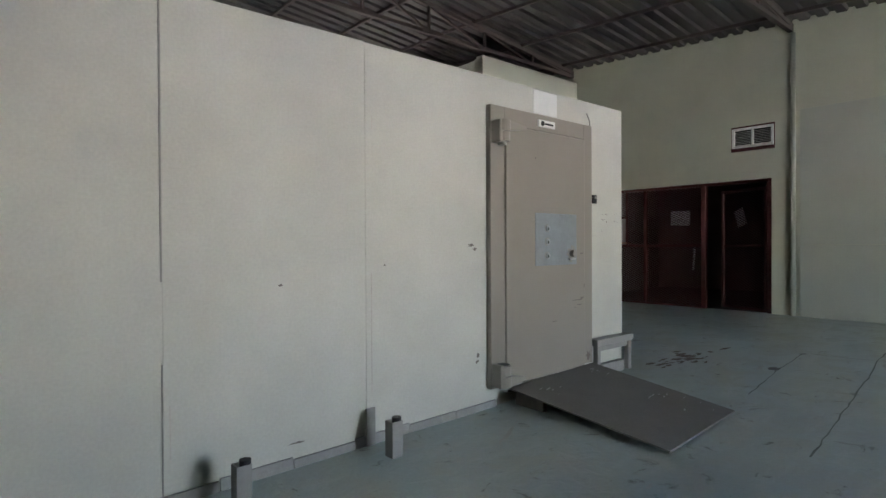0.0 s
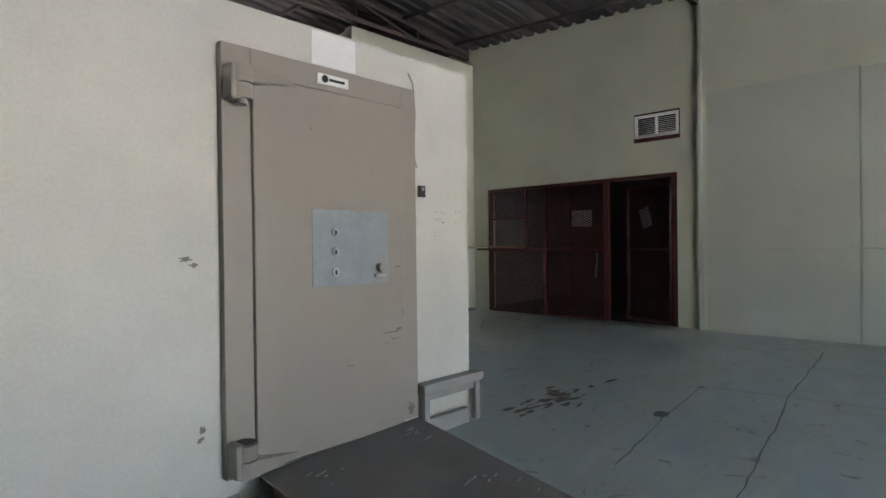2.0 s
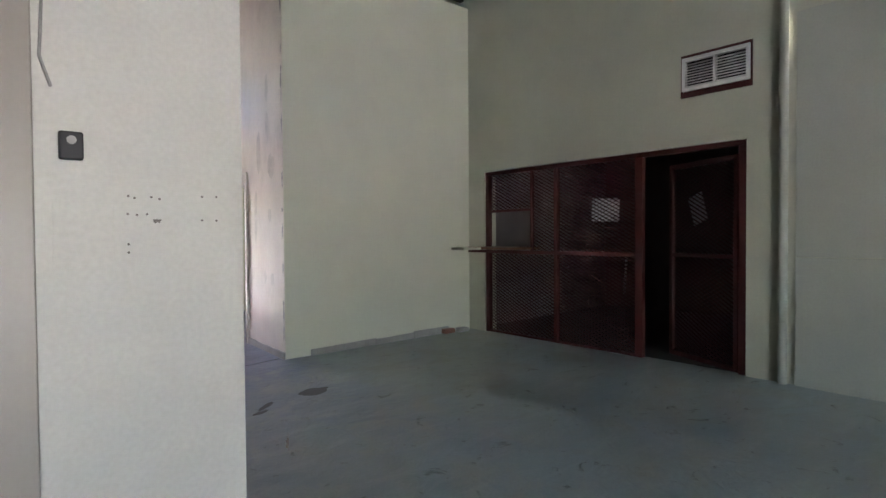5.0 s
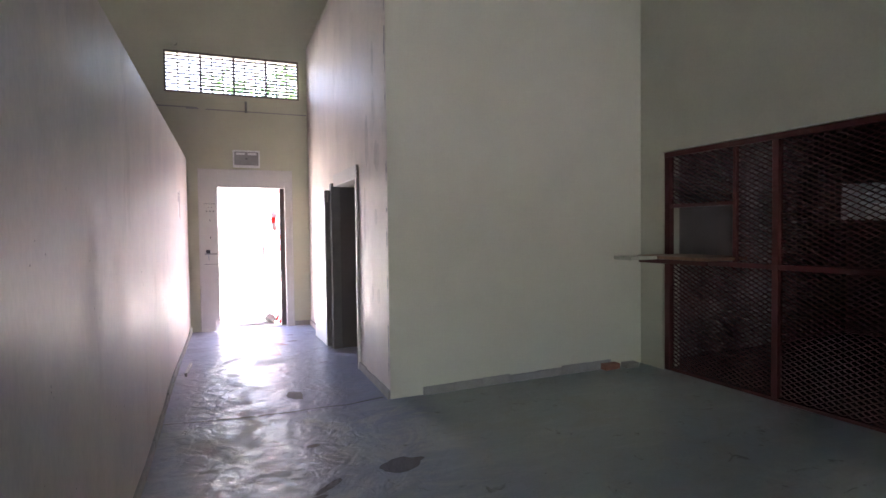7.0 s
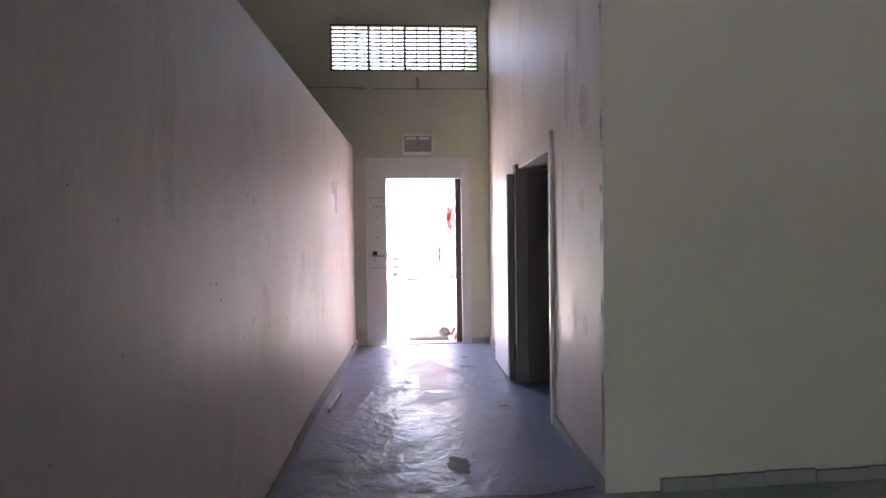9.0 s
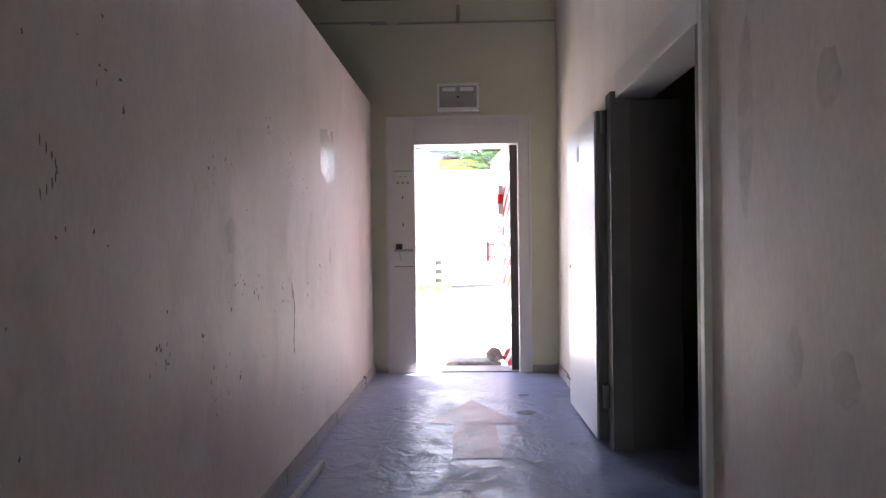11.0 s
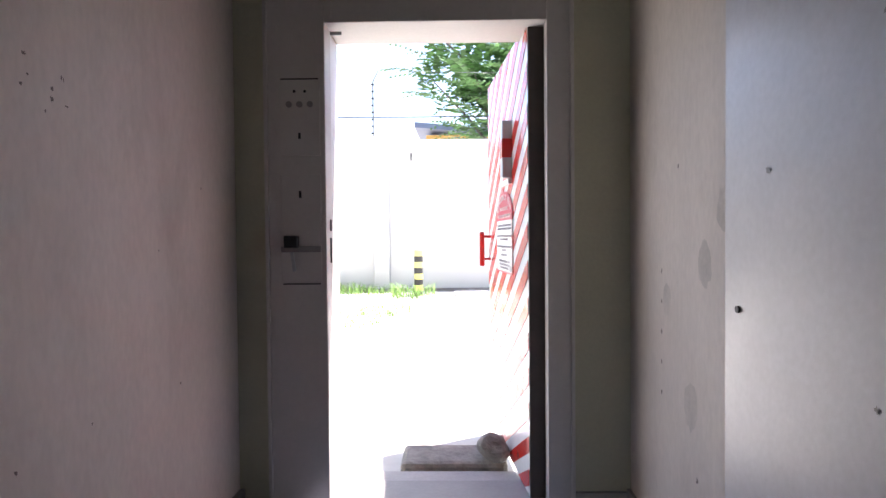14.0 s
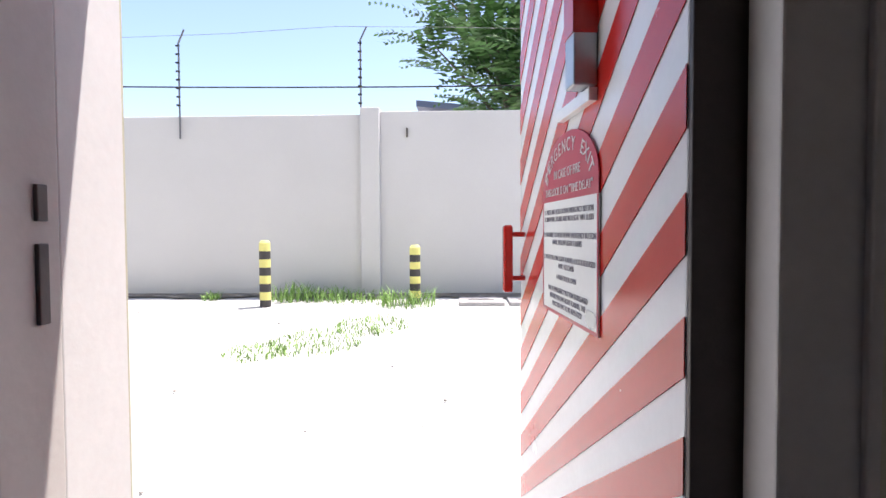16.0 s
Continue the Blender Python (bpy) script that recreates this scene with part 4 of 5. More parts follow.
def arch(r0w, z0, z1, y):
    bm = B()
    pts = [(mid - r0w, z0), (mid + r0w, z0)]
    n = 16
    base = z0 + (z1 - z0) * 0.25
    pts += [(mid + r0w * math.cos(math.pi * k / n), base + (z1 - base) * math.sin(math.pi * k / n)) for k in range(n + 1)]
    lo = [bm.verts.new((u, y - 0.003, v)) for u, v in pts]
    hi = [bm.verts.new((u, y, v)) for u, v in pts]
    bm.faces.new(hi)
    bm.faces.new(lo)
    for j in range(len(lo)):
        bm.faces.new((lo[j], lo[(j + 1) % len(lo)], hi[(j + 1) % len(lo)], hi[j]))
    return bm


lpart("sign_head", arch(0.225, Z1, ZA, 0.0064), M_SIGNRED, sign, "crimson arched head")


def words(text, u, v, size, mat, parent, turn=0.0, y=0.0072):
    cu = bpy.data.curves.new("lettering", "FONT")
    cu.body, cu.size, cu.align_x, cu.align_y, cu.extrude = text, size, "CENTER", "CENTER", 0.0004
    tmp = bpy.data.objects.new("lettering", cu)
    scene.collection.objects.link(tmp)
    me = bpy.data.meshes.new_from_object(tmp.evaluated_get(bpy.context.evaluated_depsgraph_get()))
    bpy.data.objects.remove(tmp)
    # text runs against the leaf's x, since the leaf is seen with its hinge on the right
    me.transform(Matrix.Translation((u, y, v)) @ Matrix.Rotation(radians(turn), 4, "Y") @ Matrix(((-1, 0, 0, 0), (0, 0, 1, 0), (0, 1, 0, 0), (0, 0, 0, 1))))
    me.materials.append(mat)
    ob = new("lettering", me)
    ob.parent = parent
    return ob


arc = "EMERGENCY EXIT"
for i, ch in enumerate(arc):
    if ch == " ":
        continue
    a = math.pi * (0.93 - 0.86 * i / (len(arc) - 1))
    ru, rv = 0.185, 0.085
    words(ch, mid - ru * math.cos(a), Z1 + 0.038 + rv * math.sin(a), 0.044, M_WHITE, sign, 0.7 * (math.degrees(a) - 90), 0.0072)
words("IN CASE OF FIRE", mid, Z1 + 0.062, 0.03, M_WHITE, sign)
words("THIS LOCK IS ON \"TIME DELAY\"", mid, Z1 + 0.022, 0.027, M_WHITE, sign)
for v, s in ((1.165, "1. PRESS AND HOLD DOWN EMERGENCY BUTTON"), (1.135, "A SIREN WILL SOUND AND RED LIGHT WILL FLASH"), (1.07, "2. CONTINUE TO HOLD DOWN EMERGENCY BUTTON"), (1.04, "UNTIL YELLOW LIGHT FLASHES"), (0.975, "3. WHEN YELLOW LIGHT FLASHES, LOCK IS RELEASED"),
             (0.945, "FOR 5 SECONDS"), (0.90, "4. PUSH DOOR OPEN"), (0.845, "N.B. IF EMERGENCY BUTTON IS RELEASED"), (0.815, "BEFORE YELLOW LIGHT FLASHES, THE"), (0.785, "PROCESS HAS TO BE REPEATED")):
    words(s, mid, 0.99 + (v - 0.785) * 0.60, 0.0172, M_INK, sign)
bm = B()
for a, b, c, d in ((S0, S1, Z0, Z0 + 0.008), (S0, S0 + 0.008, Z0 + 0.008, Z1), (S1 - 0.008, S1, Z0 + 0.008, Z1)):
    bx(bm, a, b, 0.0061, 0.0068, c, d)
lpart("sign_border", bm, M_SIGNRED, sign, "thin crimson border")
lpart("curled_corner", blot(B(), (S0 + 0.05, 0.0075, Z0 + 0.03), (1, 0, 0), (0, 0, 1), 0.035, 0.022, 0.0, 4, 14, 0.3), M_STEEL, sign, "worn silvery corner")
# swing: hinge at the jamb, leaf out into the yard; the seen face looks to -x
leaf2.matrix_basis = Matrix.Translation((4.976, 9.63, 0.01)) @ Matrix.Rotation(radians(95.2), 4, "Z")

# ---- emergency lamp over the exit ----
lm = holder("exit_sign_lamp", (4.51, Y_END, 2.5), "grimy white emergency sign lamp box over the exit", "sign lamp")
bm = B()
for a, b, c, d in ((4.323, 4.697, 2.375, 2.405), (4.323, 4.697, 2.60, 2.622), (4.323, 4.343, 2.405, 2.60), (4.677, 4.697, 2.405, 2.60)):
    bx(bm, a, b, Y_END - 0.075, Y_END - 0.001, c, d, 0.004)
part("housing", bm, M_WHITE, lm)
part("face", bx(B(), 4.343, 4.677, Y_END - 0.055, Y_END - 0.002, 2.405, 2.60), M_BASE, lm, "dirty grey face")
for a, b in ((4.37, 4.49), (4.53, 4.65)):
    part("tube_clip", bx(B(), a, b, Y_END - 0.07, Y_END - 0.05, 2.555, 2.585, 0.003), M_WHITE, lm)
part("screw", rod(B(), (4.51, Y_END - 0.062, 2.50), (4.51, Y_END - 0.05, 2.50), 0.01, 12), M_BLACK, lm)

# ---- high grille window ----
gw = holder("window_1", (4.37, Y_END, 3.41), "high rusty barred grille window letting in daylight", "window", kind="structure")
bm = B()
for a, b, c, d in ((3.45, 5.285, 3.41, 3.435), (3.45, 5.285, 3.955, 3.985), (3.45, 3.475, 3.435, 3.955), (5.26, 5.285, 3.435, 3.955)):
    bx(bm, a, b, Y_END - 0.01, Y_END + 0.05, c, d, 0.003)
part("window_frame", bm, M_RUSTY, gw, "rusty steel frame")
for i in range(10):
    z = 3.475 + i * 0.049
    part("slat", bar(B(), (3.475, Y_END + 0.005, z), (5.26, Y_END + 0.005, z), 0.03, 0.019), M_EDGE, gw)
for i in range(1, 12):
    x = 3.475 + i * 1.785 / 12
    part("bar", rod(B(), (x, Y_END + 0.025, 3.435), (x, Y_END + 0.025, 3.955), 0.010 if i % 3 else 0.018, 8), M_EDGE, gw)
bm = B()
bx(bm, 3.72, X_SIDE - 0.01, Y_END - 0.012, Y_END - 0.001, 3.185, 3.20)
bx(bm, 3.0, 4.0, Y_END - 0.014, Y_END - 0.001, 3.20, 3.215)
thing("wall_conduit", bm, M_BASE, "painted conduit line under the grille window", "conduit")
bm = rod(B(), (4.52, Y_END - 0.05, 3.17), (4.52, Y_END - 0.05, 3.33), 0.018, 12)
rod(bm, (4.52, Y_END - 0.05, 3.20), (4.52, Y_END, 3.20), 0.014, 10)
thing("pipe_stub", bm, M_GREYPAINT, "short grey pipe stub below the grille", "pipe", smooth=True)
bm = rod(B(), (3.93, Y_END - 0.02, 3.28), (3.93, Y_END, 3.28), 0.10, 22)
thing("round_cover", bm, M_YELLOW, "round painted wall cover below the grille", "cover")
bm = rod(B(), (3.58, Y_END - 0.06, 4.09), (3.58, Y_END, 4.09), 0.05, 14)
thing("wall_fitting", bm, M_YELLOW, "small round fitting above the grille window", "fitting")

# ---- marks on walls and floor ----
def marks(name, at, u, spots, mat, label, rough=0.45):
    bm = B()
    for a, z, ru, rv, s in spots:
        c = at(a)
        blot(bm, (c[0], c[1], z), u, (0, 0, 1), ru, rv, 0.0, s, 20, rough)
    return thing(name, bm, mat, label, "stain", kind="structure")


rnd = random.Random(21)
sp = []
for cy, cz in [(7.83, 1.03), (7.51, 0.95), (6.58, 0.98), (6.82, 0.99), (8.47, 1.56), (7.52, 1.48), (6.99, 1.7), (7.91, 0.2), (7.42, 0.37), (6.49, 0.7), (8.14, 0.28), (7.26, 1.55), (5.26, 1.61), (5.42, 1.53), (5.8, 1.59), (5.71, 1.21), (6.03, 0.86), (6.36, 0.81), (7.16, 0.9), (6.45, 1.5), (5.39, 1.01), (4.86, 1.09)]:
    for i in range(rnd.randrange(4, 11)):
        g = rnd.uniform(0.5, 1.0)
        sp.append((cy + rnd.gauss(0, 0.06), cz + rnd.gauss(0, 0.045), rnd.uniform(0.002, 0.009) * g, rnd.uniform(0.003, 0.012) * g, rnd.randrange(9999)))
for i in range(60):
    sp.append((rnd.uniform(2.6, 9.3), abs(rnd.gauss(0.75, 0.45)) + 0.1, rnd.uniform(0.0015, 0.005), rnd.uniform(0.002, 0.007), rnd.randrange(9999)))
# one long drip and one curved scrape
for i in range(14):
    q = i / 13
    sp.append((7.26 + 0.060 * q + 0.025 * math.sin(q * 5), 0.96 + -0.340 * q, 0.003 + 0.003 * (i % 3), 0.022, 90 + i))
for i in range(9):
    q = i / 8
    sp.append((5.59 + 0.05 * math.sin(q * math.pi), 1.39 + -0.120 * q, 0.0025, 0.012, 300 + i))
marks("wall_scuffs", lambda a: (box_x(a) + 0.0015, a), (0, 1, 0), sp, M_SCUFF, "dark scuffs on the passage's cream wall")
marks("wall_tape_mark", lambda a: (box_x(a) + 0.0012, a), (0, 1, 0), [(8.05, 1.1, 0.03, 0.06, 10), (6.55, 1.2, 0.05, 0.07, 11)], M_SOFTSCUFF, "grey damp marks on the passage wall", 0.15)
# added glossier outline that stands for a reflection on the wall paint
bm = B()
bm.faces.new([bm.verts.new((box_x(y) + 0.002, y, z)) for y, z in ((7.83, 1.62), (8.0, 1.56), (8.17, 1.60), (8.17, 1.93), (8.0, 1.91), (7.84, 1.88))])
thing("wall_sheen_patch", bm, M_GLOSS, "smoother wall patch standing in for a glossy reflection", "sheet")
marks("damp_marks", lambda a: (X_SIDE - 0.0045, a), (0, 1, 0),
      [(5.75, 0.82, 0.05, 0.07, 1), (5.95, 0.84, 0.04, 0.08, 2), (5.8, 1.55, 0.045, 0.08, 3), (6.2, 1.55, 0.05, 0.30, 4), (5.75, 2.1, 0.09, 0.14, 5), (6.1, 2.3, 0.06, 0.25, 6), (5.85, 2.55, 0.05, 0.2, 7), (5.85, 3.0, 0.04, 0.18, 8),
       (8.72, 1.24, 0.05, 0.07, 9), (8.85, 1.08, 0.045, 0.07, 10), (9.15, 0.94, 0.035, 0.06, 11), (8.95, 0.62, 0.05, 0.08, 12), (6.4, 0.35, 0.03, 0.03, 13)], M_SOFTSCUFF, "grey damp blotches on the scuffed cream wall", 0.13)
rc = random.Random(77)
marks("corner_chips", lambda a: (X_SIDE - 0.0048, a), (0, 1, 0), [(Y_ROOM + 0.022 + rc.uniform(0, 0.012), rc.uniform(0.1, 4.0), rc.uniform(0.008, 0.02), rc.uniform(0.02, 0.09), i) for i in range(26)], M_BASE, "chipped plaster along the partition's corner")
marks("wall_scratches", lambda a: (X_SIDE - 0.005, a), (0, 1, 0), [(9.2, 0.6 + 0.11 * i, 0.006, 0.008, i) for i in range(5)] + [(9.05, 1.4, 0.006, 0.01, 31), (8.9, 0.4, 0.006, 0.01, 32)], M_SCUFF, "small dark chips in the wall paint")
rnd = random.Random(5)
sp = [(1.36, 1.13, 0.03, 0.012, 1), (1.40, 1.10, 0.02, 0.01, 2), (1.43, 0.27, 0.015, 0.02, 3), (1.42, 0.22, 0.02, 0.012, 4), (-0.2, 0.9, 0.012, 0.008, 6), (0.55, 1.0, 0.01, 0.007, 7), (3.62, 0.55, 0.006, 0.03, 8), (-0.1, -0.06, 0.05, 0.006, 9), (3.2, 1.35, 0.012, 0.006, 11)]
marks("panel_scuffs", lambda a: (a, Y_BOX - 0.0015), (-1, 0, 0), sp, M_SCUFF, "faint scuffs on the cream cold room panels")
bm = B()
for i, x in enumerate((-0.84, 0.42, 0.43)):
    bx(bm, x + 0.02, x + 0.026, Y_BOX - 0.0015, Y_BOX + 0.001, (0.0, 0.15, 1.9)[i], (0.3, 0.95, 2.0)[i])
thing("panel_crazing", bm, M_SOFTSCUFF, "hairline cracks in the panel paint", "crack", kind="structure")
bm = B()
for x, z in ((3.12, 1.424), (3.137, 1.419), (3.184, 1.423), (3.207, 1.418), (3.335, 1.43), (3.381, 1.431), (3.334, 1.353), (3.38, 1.353), (3.118, 1.37), (3.143, 1.367), (3.171, 1.37), (3.119, 1.278), (3.119, 1.253)):
    rod(bm, (x, Y_BOX + 0.001, z), (x, Y_BOX - 0.002, z), 0.0038, 8)
thing("screw_holes", bm, M_SCUFF, "rows of old screw holes in the panel", "holes", kind="structure")


def floor_marks(name, spots, mat, label, lift=0.004, rough=0.4):
    bm = B()
    for x, y, ru, rv, ang, s in spots:
        u = Vector((math.cos(ang), math.sin(ang), 0.0))
        w = Vector((-math.sin(ang), math.cos(ang), 0.0))
        r = random.Random(s)
        vs = []
        for i in range(22):
            a = 2 * math.pi * i / 22
            k = 1 + r.uniform(-rough, rough)
            p = Vector((x, y, 0)) + u * (ru * k * math.cos(a)) + w * (rv * k * math.sin(a))
            p.z = fz(p.x, p.y) + lift + 0.006 * noise.noise(Vector((p.x * 1.7, p.y * 1.7, 3)))
            vs.append(bm.verts.new(p))
        bm.faces.new(vs)
    return thing(name, bm, mat, label, "stain", kind="structure")


floor_marks("floor_stains", [(4.65, 5.86, 0.07, 0.12, 0.2, 1), (5.08, 4.14, 0.15, 0.10, 0.2, 2), (4.60, 4.05, 0.12, 0.03, 0.7, 3), (4.50, 3.92, 0.08, 0.03, 0.4, 4), (4.36, 0.39, 0.075, 0.055, 0.1, 5), (4.62, 4.72, 0.05, 0.03, 0.2, 12), (5.1, 6.9, 0.05, 0.02, 0.3, 13), (4.05, 8.4, 0.03, 0.02, 0, 14), (4.95, 8.3, 0.07, 0.05, 0.4, 15), (4.98, 8.75, 0.05, 0.03, 0.2, 16)], M_PATCH, "dark worn patches in the floor paint", 0.004, 0.16)
rr = random.Random(31)
floor_marks("floor_rust", [(4.25 + rr.gauss(0, 0.28), 1.2 + rr.gauss(0, 0.11), rr.uniform(0.02, 0.09), rr.uniform(0.008, 0.03), rr.uniform(-0.3, 0.3), 40 + i) for i in range(46)], M_RUSTY, "brown rust stains on the hall floor", 0.0055)
floor_marks("floor_flakes", [(1.95, 1.15, 0.09, 0.03, 0.3, 1), (2.05, 1.10, 0.05, 0.02, 0.9, 19), (1.25, 1.0, 0.18, 0.012, 0.5, 2), (1.1, 0.93, 0.1, 0.008, 0.5, 20), (3.2, 0.55, 0.03, 0.015, 0, 3), (3.35, 0.60, 0.02, 0.012, 0, 4), (3.0, -0.35, 0.03, 0.016, 0, 5), (1.15, -0.1, 0.035, 0.012, 0.3, 6), (3.9, 0.65, 0.12, 0.03, 0.5, 7), (4.3, 0.5, 0.1, 0.03, 0.2, 13), (1.8, 0.8, 0.06, 0.02, 0.5, 14), (5.7, -0.9, 0.14, 0.03, 1.2, 15),
                              (4.85, 3.1, 0.05, 0.02, 0.4, 16), (4.9, 7.4, 0.03, 0.012, 0.5, 17), (4.2, 8.9, 0.02, 0.01, 0, 18)], M_FLAKE, "pale lifted flakes of floor paint", 0.006)


def crack(name, pts, w, label):
    bm = B()
    r = random.Random(3)
    out = []
    for (x0, y0), (x1, y1) in zip(pts, pts[1:]):
        n = max(2, int(math.hypot(x1 - x0, y1 - y0) / 0.12))
        for i in range(n):
            out.append((x0 + (x1 - x0) * i / n + r.uniform(-0.008, 0.008), y0 + (y1 - y0) * i / n + r.uniform(-0.008, 0.008)))
    out.append(pts[-1])
    rows = []
    for i, (x, y) in enumerate(out):
        a, b = out[max(0, i - 1)], out[min(len(out) - 1, i + 1)]
        d = Vector((b[0] - a[0], b[1] - a[1], 0)).normalized()
        s = Vector((-d.y, d.x, 0)) * w * r.uniform(0.5, 1.2) / 2
        row = []
        for q in (Vector((x, y, 0)) + s, Vector((x, y, 0)) - s):
            q.z = fz(q.x, q.y) + 0.0045 + 0.006 * noise.noise(Vector((q.x * 1.7, q.y * 1.7, 3)))
            row.append(bm.verts.new(q))
        rows.append(row)
    for a, b in zip(rows, rows[1:]):
        bm.faces.new((a[0], b[0], b[1], a[1]))
    return thing(name, bm, M_PATCH if w > 0.015 else M_JOINT, label, "crack", kind="structure")


crack("floor_crack", [(3.62, 5.58), (4.15, 5.51), (4.6, 5.47), (5.02, 5.45), (5.36, 5.50)], 0.022, "dark crack across the passage mouth")
crack("floor_joint", [(2.2, -0.55), (3.59, -0.41), (4.5, -0.32), (5.4, -0.21), (7.4, -0.1)], 0.013, "slab joint across the hall floor")
crack("floor_joint", [(3.3, 0.22), (4.4, 0.36), (5.3, 0.42)], 0.010, "short slab joint in the hall floor")
crack("floor_joint", [(5.3, 0.42), (5.4, -0.21), (5.55, -1.6)], 0.010, "slab joint running across the hall")
# worn arrow pointing to the exit
bm = B()
for tri in (((4.29, 8.05), (4.88, 8.05), (4.58, 8.64)), ((4.45, 7.45), (4.72, 7.45), (4.72, 8.045), (4.45, 8.045))):
    bm.faces.new([bm.verts.new((x, y, fz(x, y) + 0.0035 + 0.006 * noise.noise(Vector((x * 1.7, y * 1.7, 3))))) for x, y in tri])
thing("floor_arrow", bm, M_PINK, "worn pink arrow painted on the passage floor", "floor marking", kind="structure")
bm = bx(B(), -0.012, 0.012, -0.24, 0.24, 0.0, 0.035, 0.003)
st = thing("wood_strip", bm, M_FLAKE, "pale strip of wood lying by the passage wall", "strip")
st.matrix_basis = pose(3.75, 7.1, 0.002, 0, 0, -4)

# ---- the yard outside ----
def yard_z(x, y):
    return -0.10 + 0.40 * smoothstep(10.2, 17.2, y)


bm = B()
n = 36
xs = [-3000, -300, -60] + [-24 + 64 * i / n for i in range(n + 1)] + [80, 300, 3000]
ys = [Y_END + 0.25] + [10 + 10 * i / 24 for i in range(25)] + [24, 40, 100, 600, 3000]
g = [[bm.verts.new((x, y, yard_z(x, y) + (0.02 * noise.noise(Vector((x, y, 0))) if abs(x) < 50 and 10.3 < y < 21 else 0))) for x in xs] for y in ys]
for a, b in zip(g, g[1:]):
    for i in range(len(xs) - 1):
        bm.faces.new((a[i], a[i + 1], b[i + 1], b[i]))
structure("ground", bm, M_YARD, "sunlit pale concrete yard ground", "ground")
bm = B()
vs = [bm.verts.new(p) for p in ((-3000, -3000, -0.62), (3000, -3000, -0.62), (3000, Y_END + 0.25, -0.62), (-3000, Y_END + 0.25, -0.62))]
bm.faces.new(vs)
structure("ground_front", bm, M_YARD, "added pale concrete ground outside the unseen hall opening", "ground")
slab = thing("door_step", bx(B(), 4.17, 5.25, Y_END + 0.262, 10.02, -0.2, -0.03, 0.01), M_SLAB, "grey concrete step outside the exit", "step")
bm = bx(B(), 4.36, 4.92, 10.04, 10.32, -0.13, 0.0, 0.025)
thing("loose_slab", bm, M_STONE, "broken concrete block lying before the exit", "slab")
bm = B()
bmesh.ops.create_icosphere(bm, subdivisions=3, radius=0.085)
for v in bm.verts:
    v.co *= 1 + 0.35 * noise.noise(v.co * 14)
    v.co.z *= 0.85
stone = thing("door_stone", bm, M_STONE, "rough grey stone holding the exit leaf open", "stone")
stone.location = (4.85, 10.1, 0.062)

YW = 16.6
bw = holder("boundary_wall", (3.2, YW, 0.2), "pale rendered boundary wall with a pier", "wall", kind="structure")
part("wall_panel", bx(B(), -16, 3.32, YW, YW + 0.2, -0.3, 2.76, 0.01), M_BOUND, bw)
part("wall_panel", bx(B(), 3.58, 24, YW + 0.02, YW + 0.22, -0.3, 2.80, 0.01), M_BOUND, bw)
part("pier", bx(B(), 3.32, 3.58, YW - 0.08, YW + 0.24, -0.3, 2.84, 0.012), M_BOUND, bw)
part("wall_hook", bx(B(), 3.94, 3.96, YW - 0.01, YW + 0.03, 2.45, 2.57), M_EDGE, bw)


def bollard(x, y, h):
    z = yard_z(x, y) - 0.02
    ob = holder("bollard", (x, y, z), "yellow and black banded steel bollard in the yard", "bollard", "bollards")
    n = 8
    for i in range(n):
        part("band", rod(B(), (x, y, z + h * i / n), (x, y, z + h * (i + 1) / n), 0.068, 20), M_BOLB if i % 2 == 0 else M_BOLY, ob, smooth=False)
    part("cap", rod(B(), (x, y, z + h), (x, y, z + h + 0.03), 0.066, 20, 0.045), M_BOLY, ob)


bollard(2.27, 15.75, 0.80)
bollard(4.10, 15.95, 0.72)

# drain cover slabs by the wall
dr = holder("drain_cover", (5.1, 16.1, 0.25), "worn concrete drain covers against the boundary wall", "drain cover")
for i in range(3):
    x = 4.65 + i * 0.62
    part("cover_slab", bx(B(), x, x + 0.56, 15.75, 16.5, 0.2, yard_z(x, 16.1) + 0.03, 0.01), M_SLAB, dr)
    part("slot", bx(B(), x + 0.12, x + 0.44, 15.98, 16.06, 0.2, yard_z(x, 16.1) + 0.034), M_STONE, dr)


# damp earth and litter gathered along the wall's foot
bm = B()
r_ = random.Random(8)
row = []
for i in range(161):
    x = -6 + i * 0.1
    d = 0.22 + 0.18 * (0.5 + noise.noise(Vector((x * 1.3, 2, 0)))) + r_.uniform(-0.05, 0.05)
    row.append([bm.verts.new((x, YW - 0.002, yard_z(x, YW) + 0.030)), bm.verts.new((x, YW - d, yard_z(x, YW - d) + 0.022))])
for a, b in zip(row, row[1:]):
    bm.faces.new((a[0], b[0], b[1], a[1]))
thing("wall_foot_dirt", bm, M_DIRT, "grey-brown earth gathered along the wall's foot", "dirt", kind="structure")


def fence_pole(x):
    ob = holder("fence_pole", (x, YW - 0.02, 2.4), "thin electric fence pole with insulators on the wall", "fence pole", "fence poles")
    part("stem", rod(B(), (x, YW - 0.03, 2.45), (x, YW - 0.03, 3.75), 0.013, 8), M_WIRE, ob)
    part("arm", rod(B(), (x, YW - 0.03, 3.75), (x + 0.09, YW - 0.05, 3.92), 0.012, 8), M_WIRE, ob)
    for i in range(8):
        part("insulator", rod(B(), (x - 0.03, YW - 0.05, 2.9 + i * 0.115), (x + 0.02, YW - 0.05, 2.9 + i * 0.115), 0.014, 8), M_BLACK, ob)


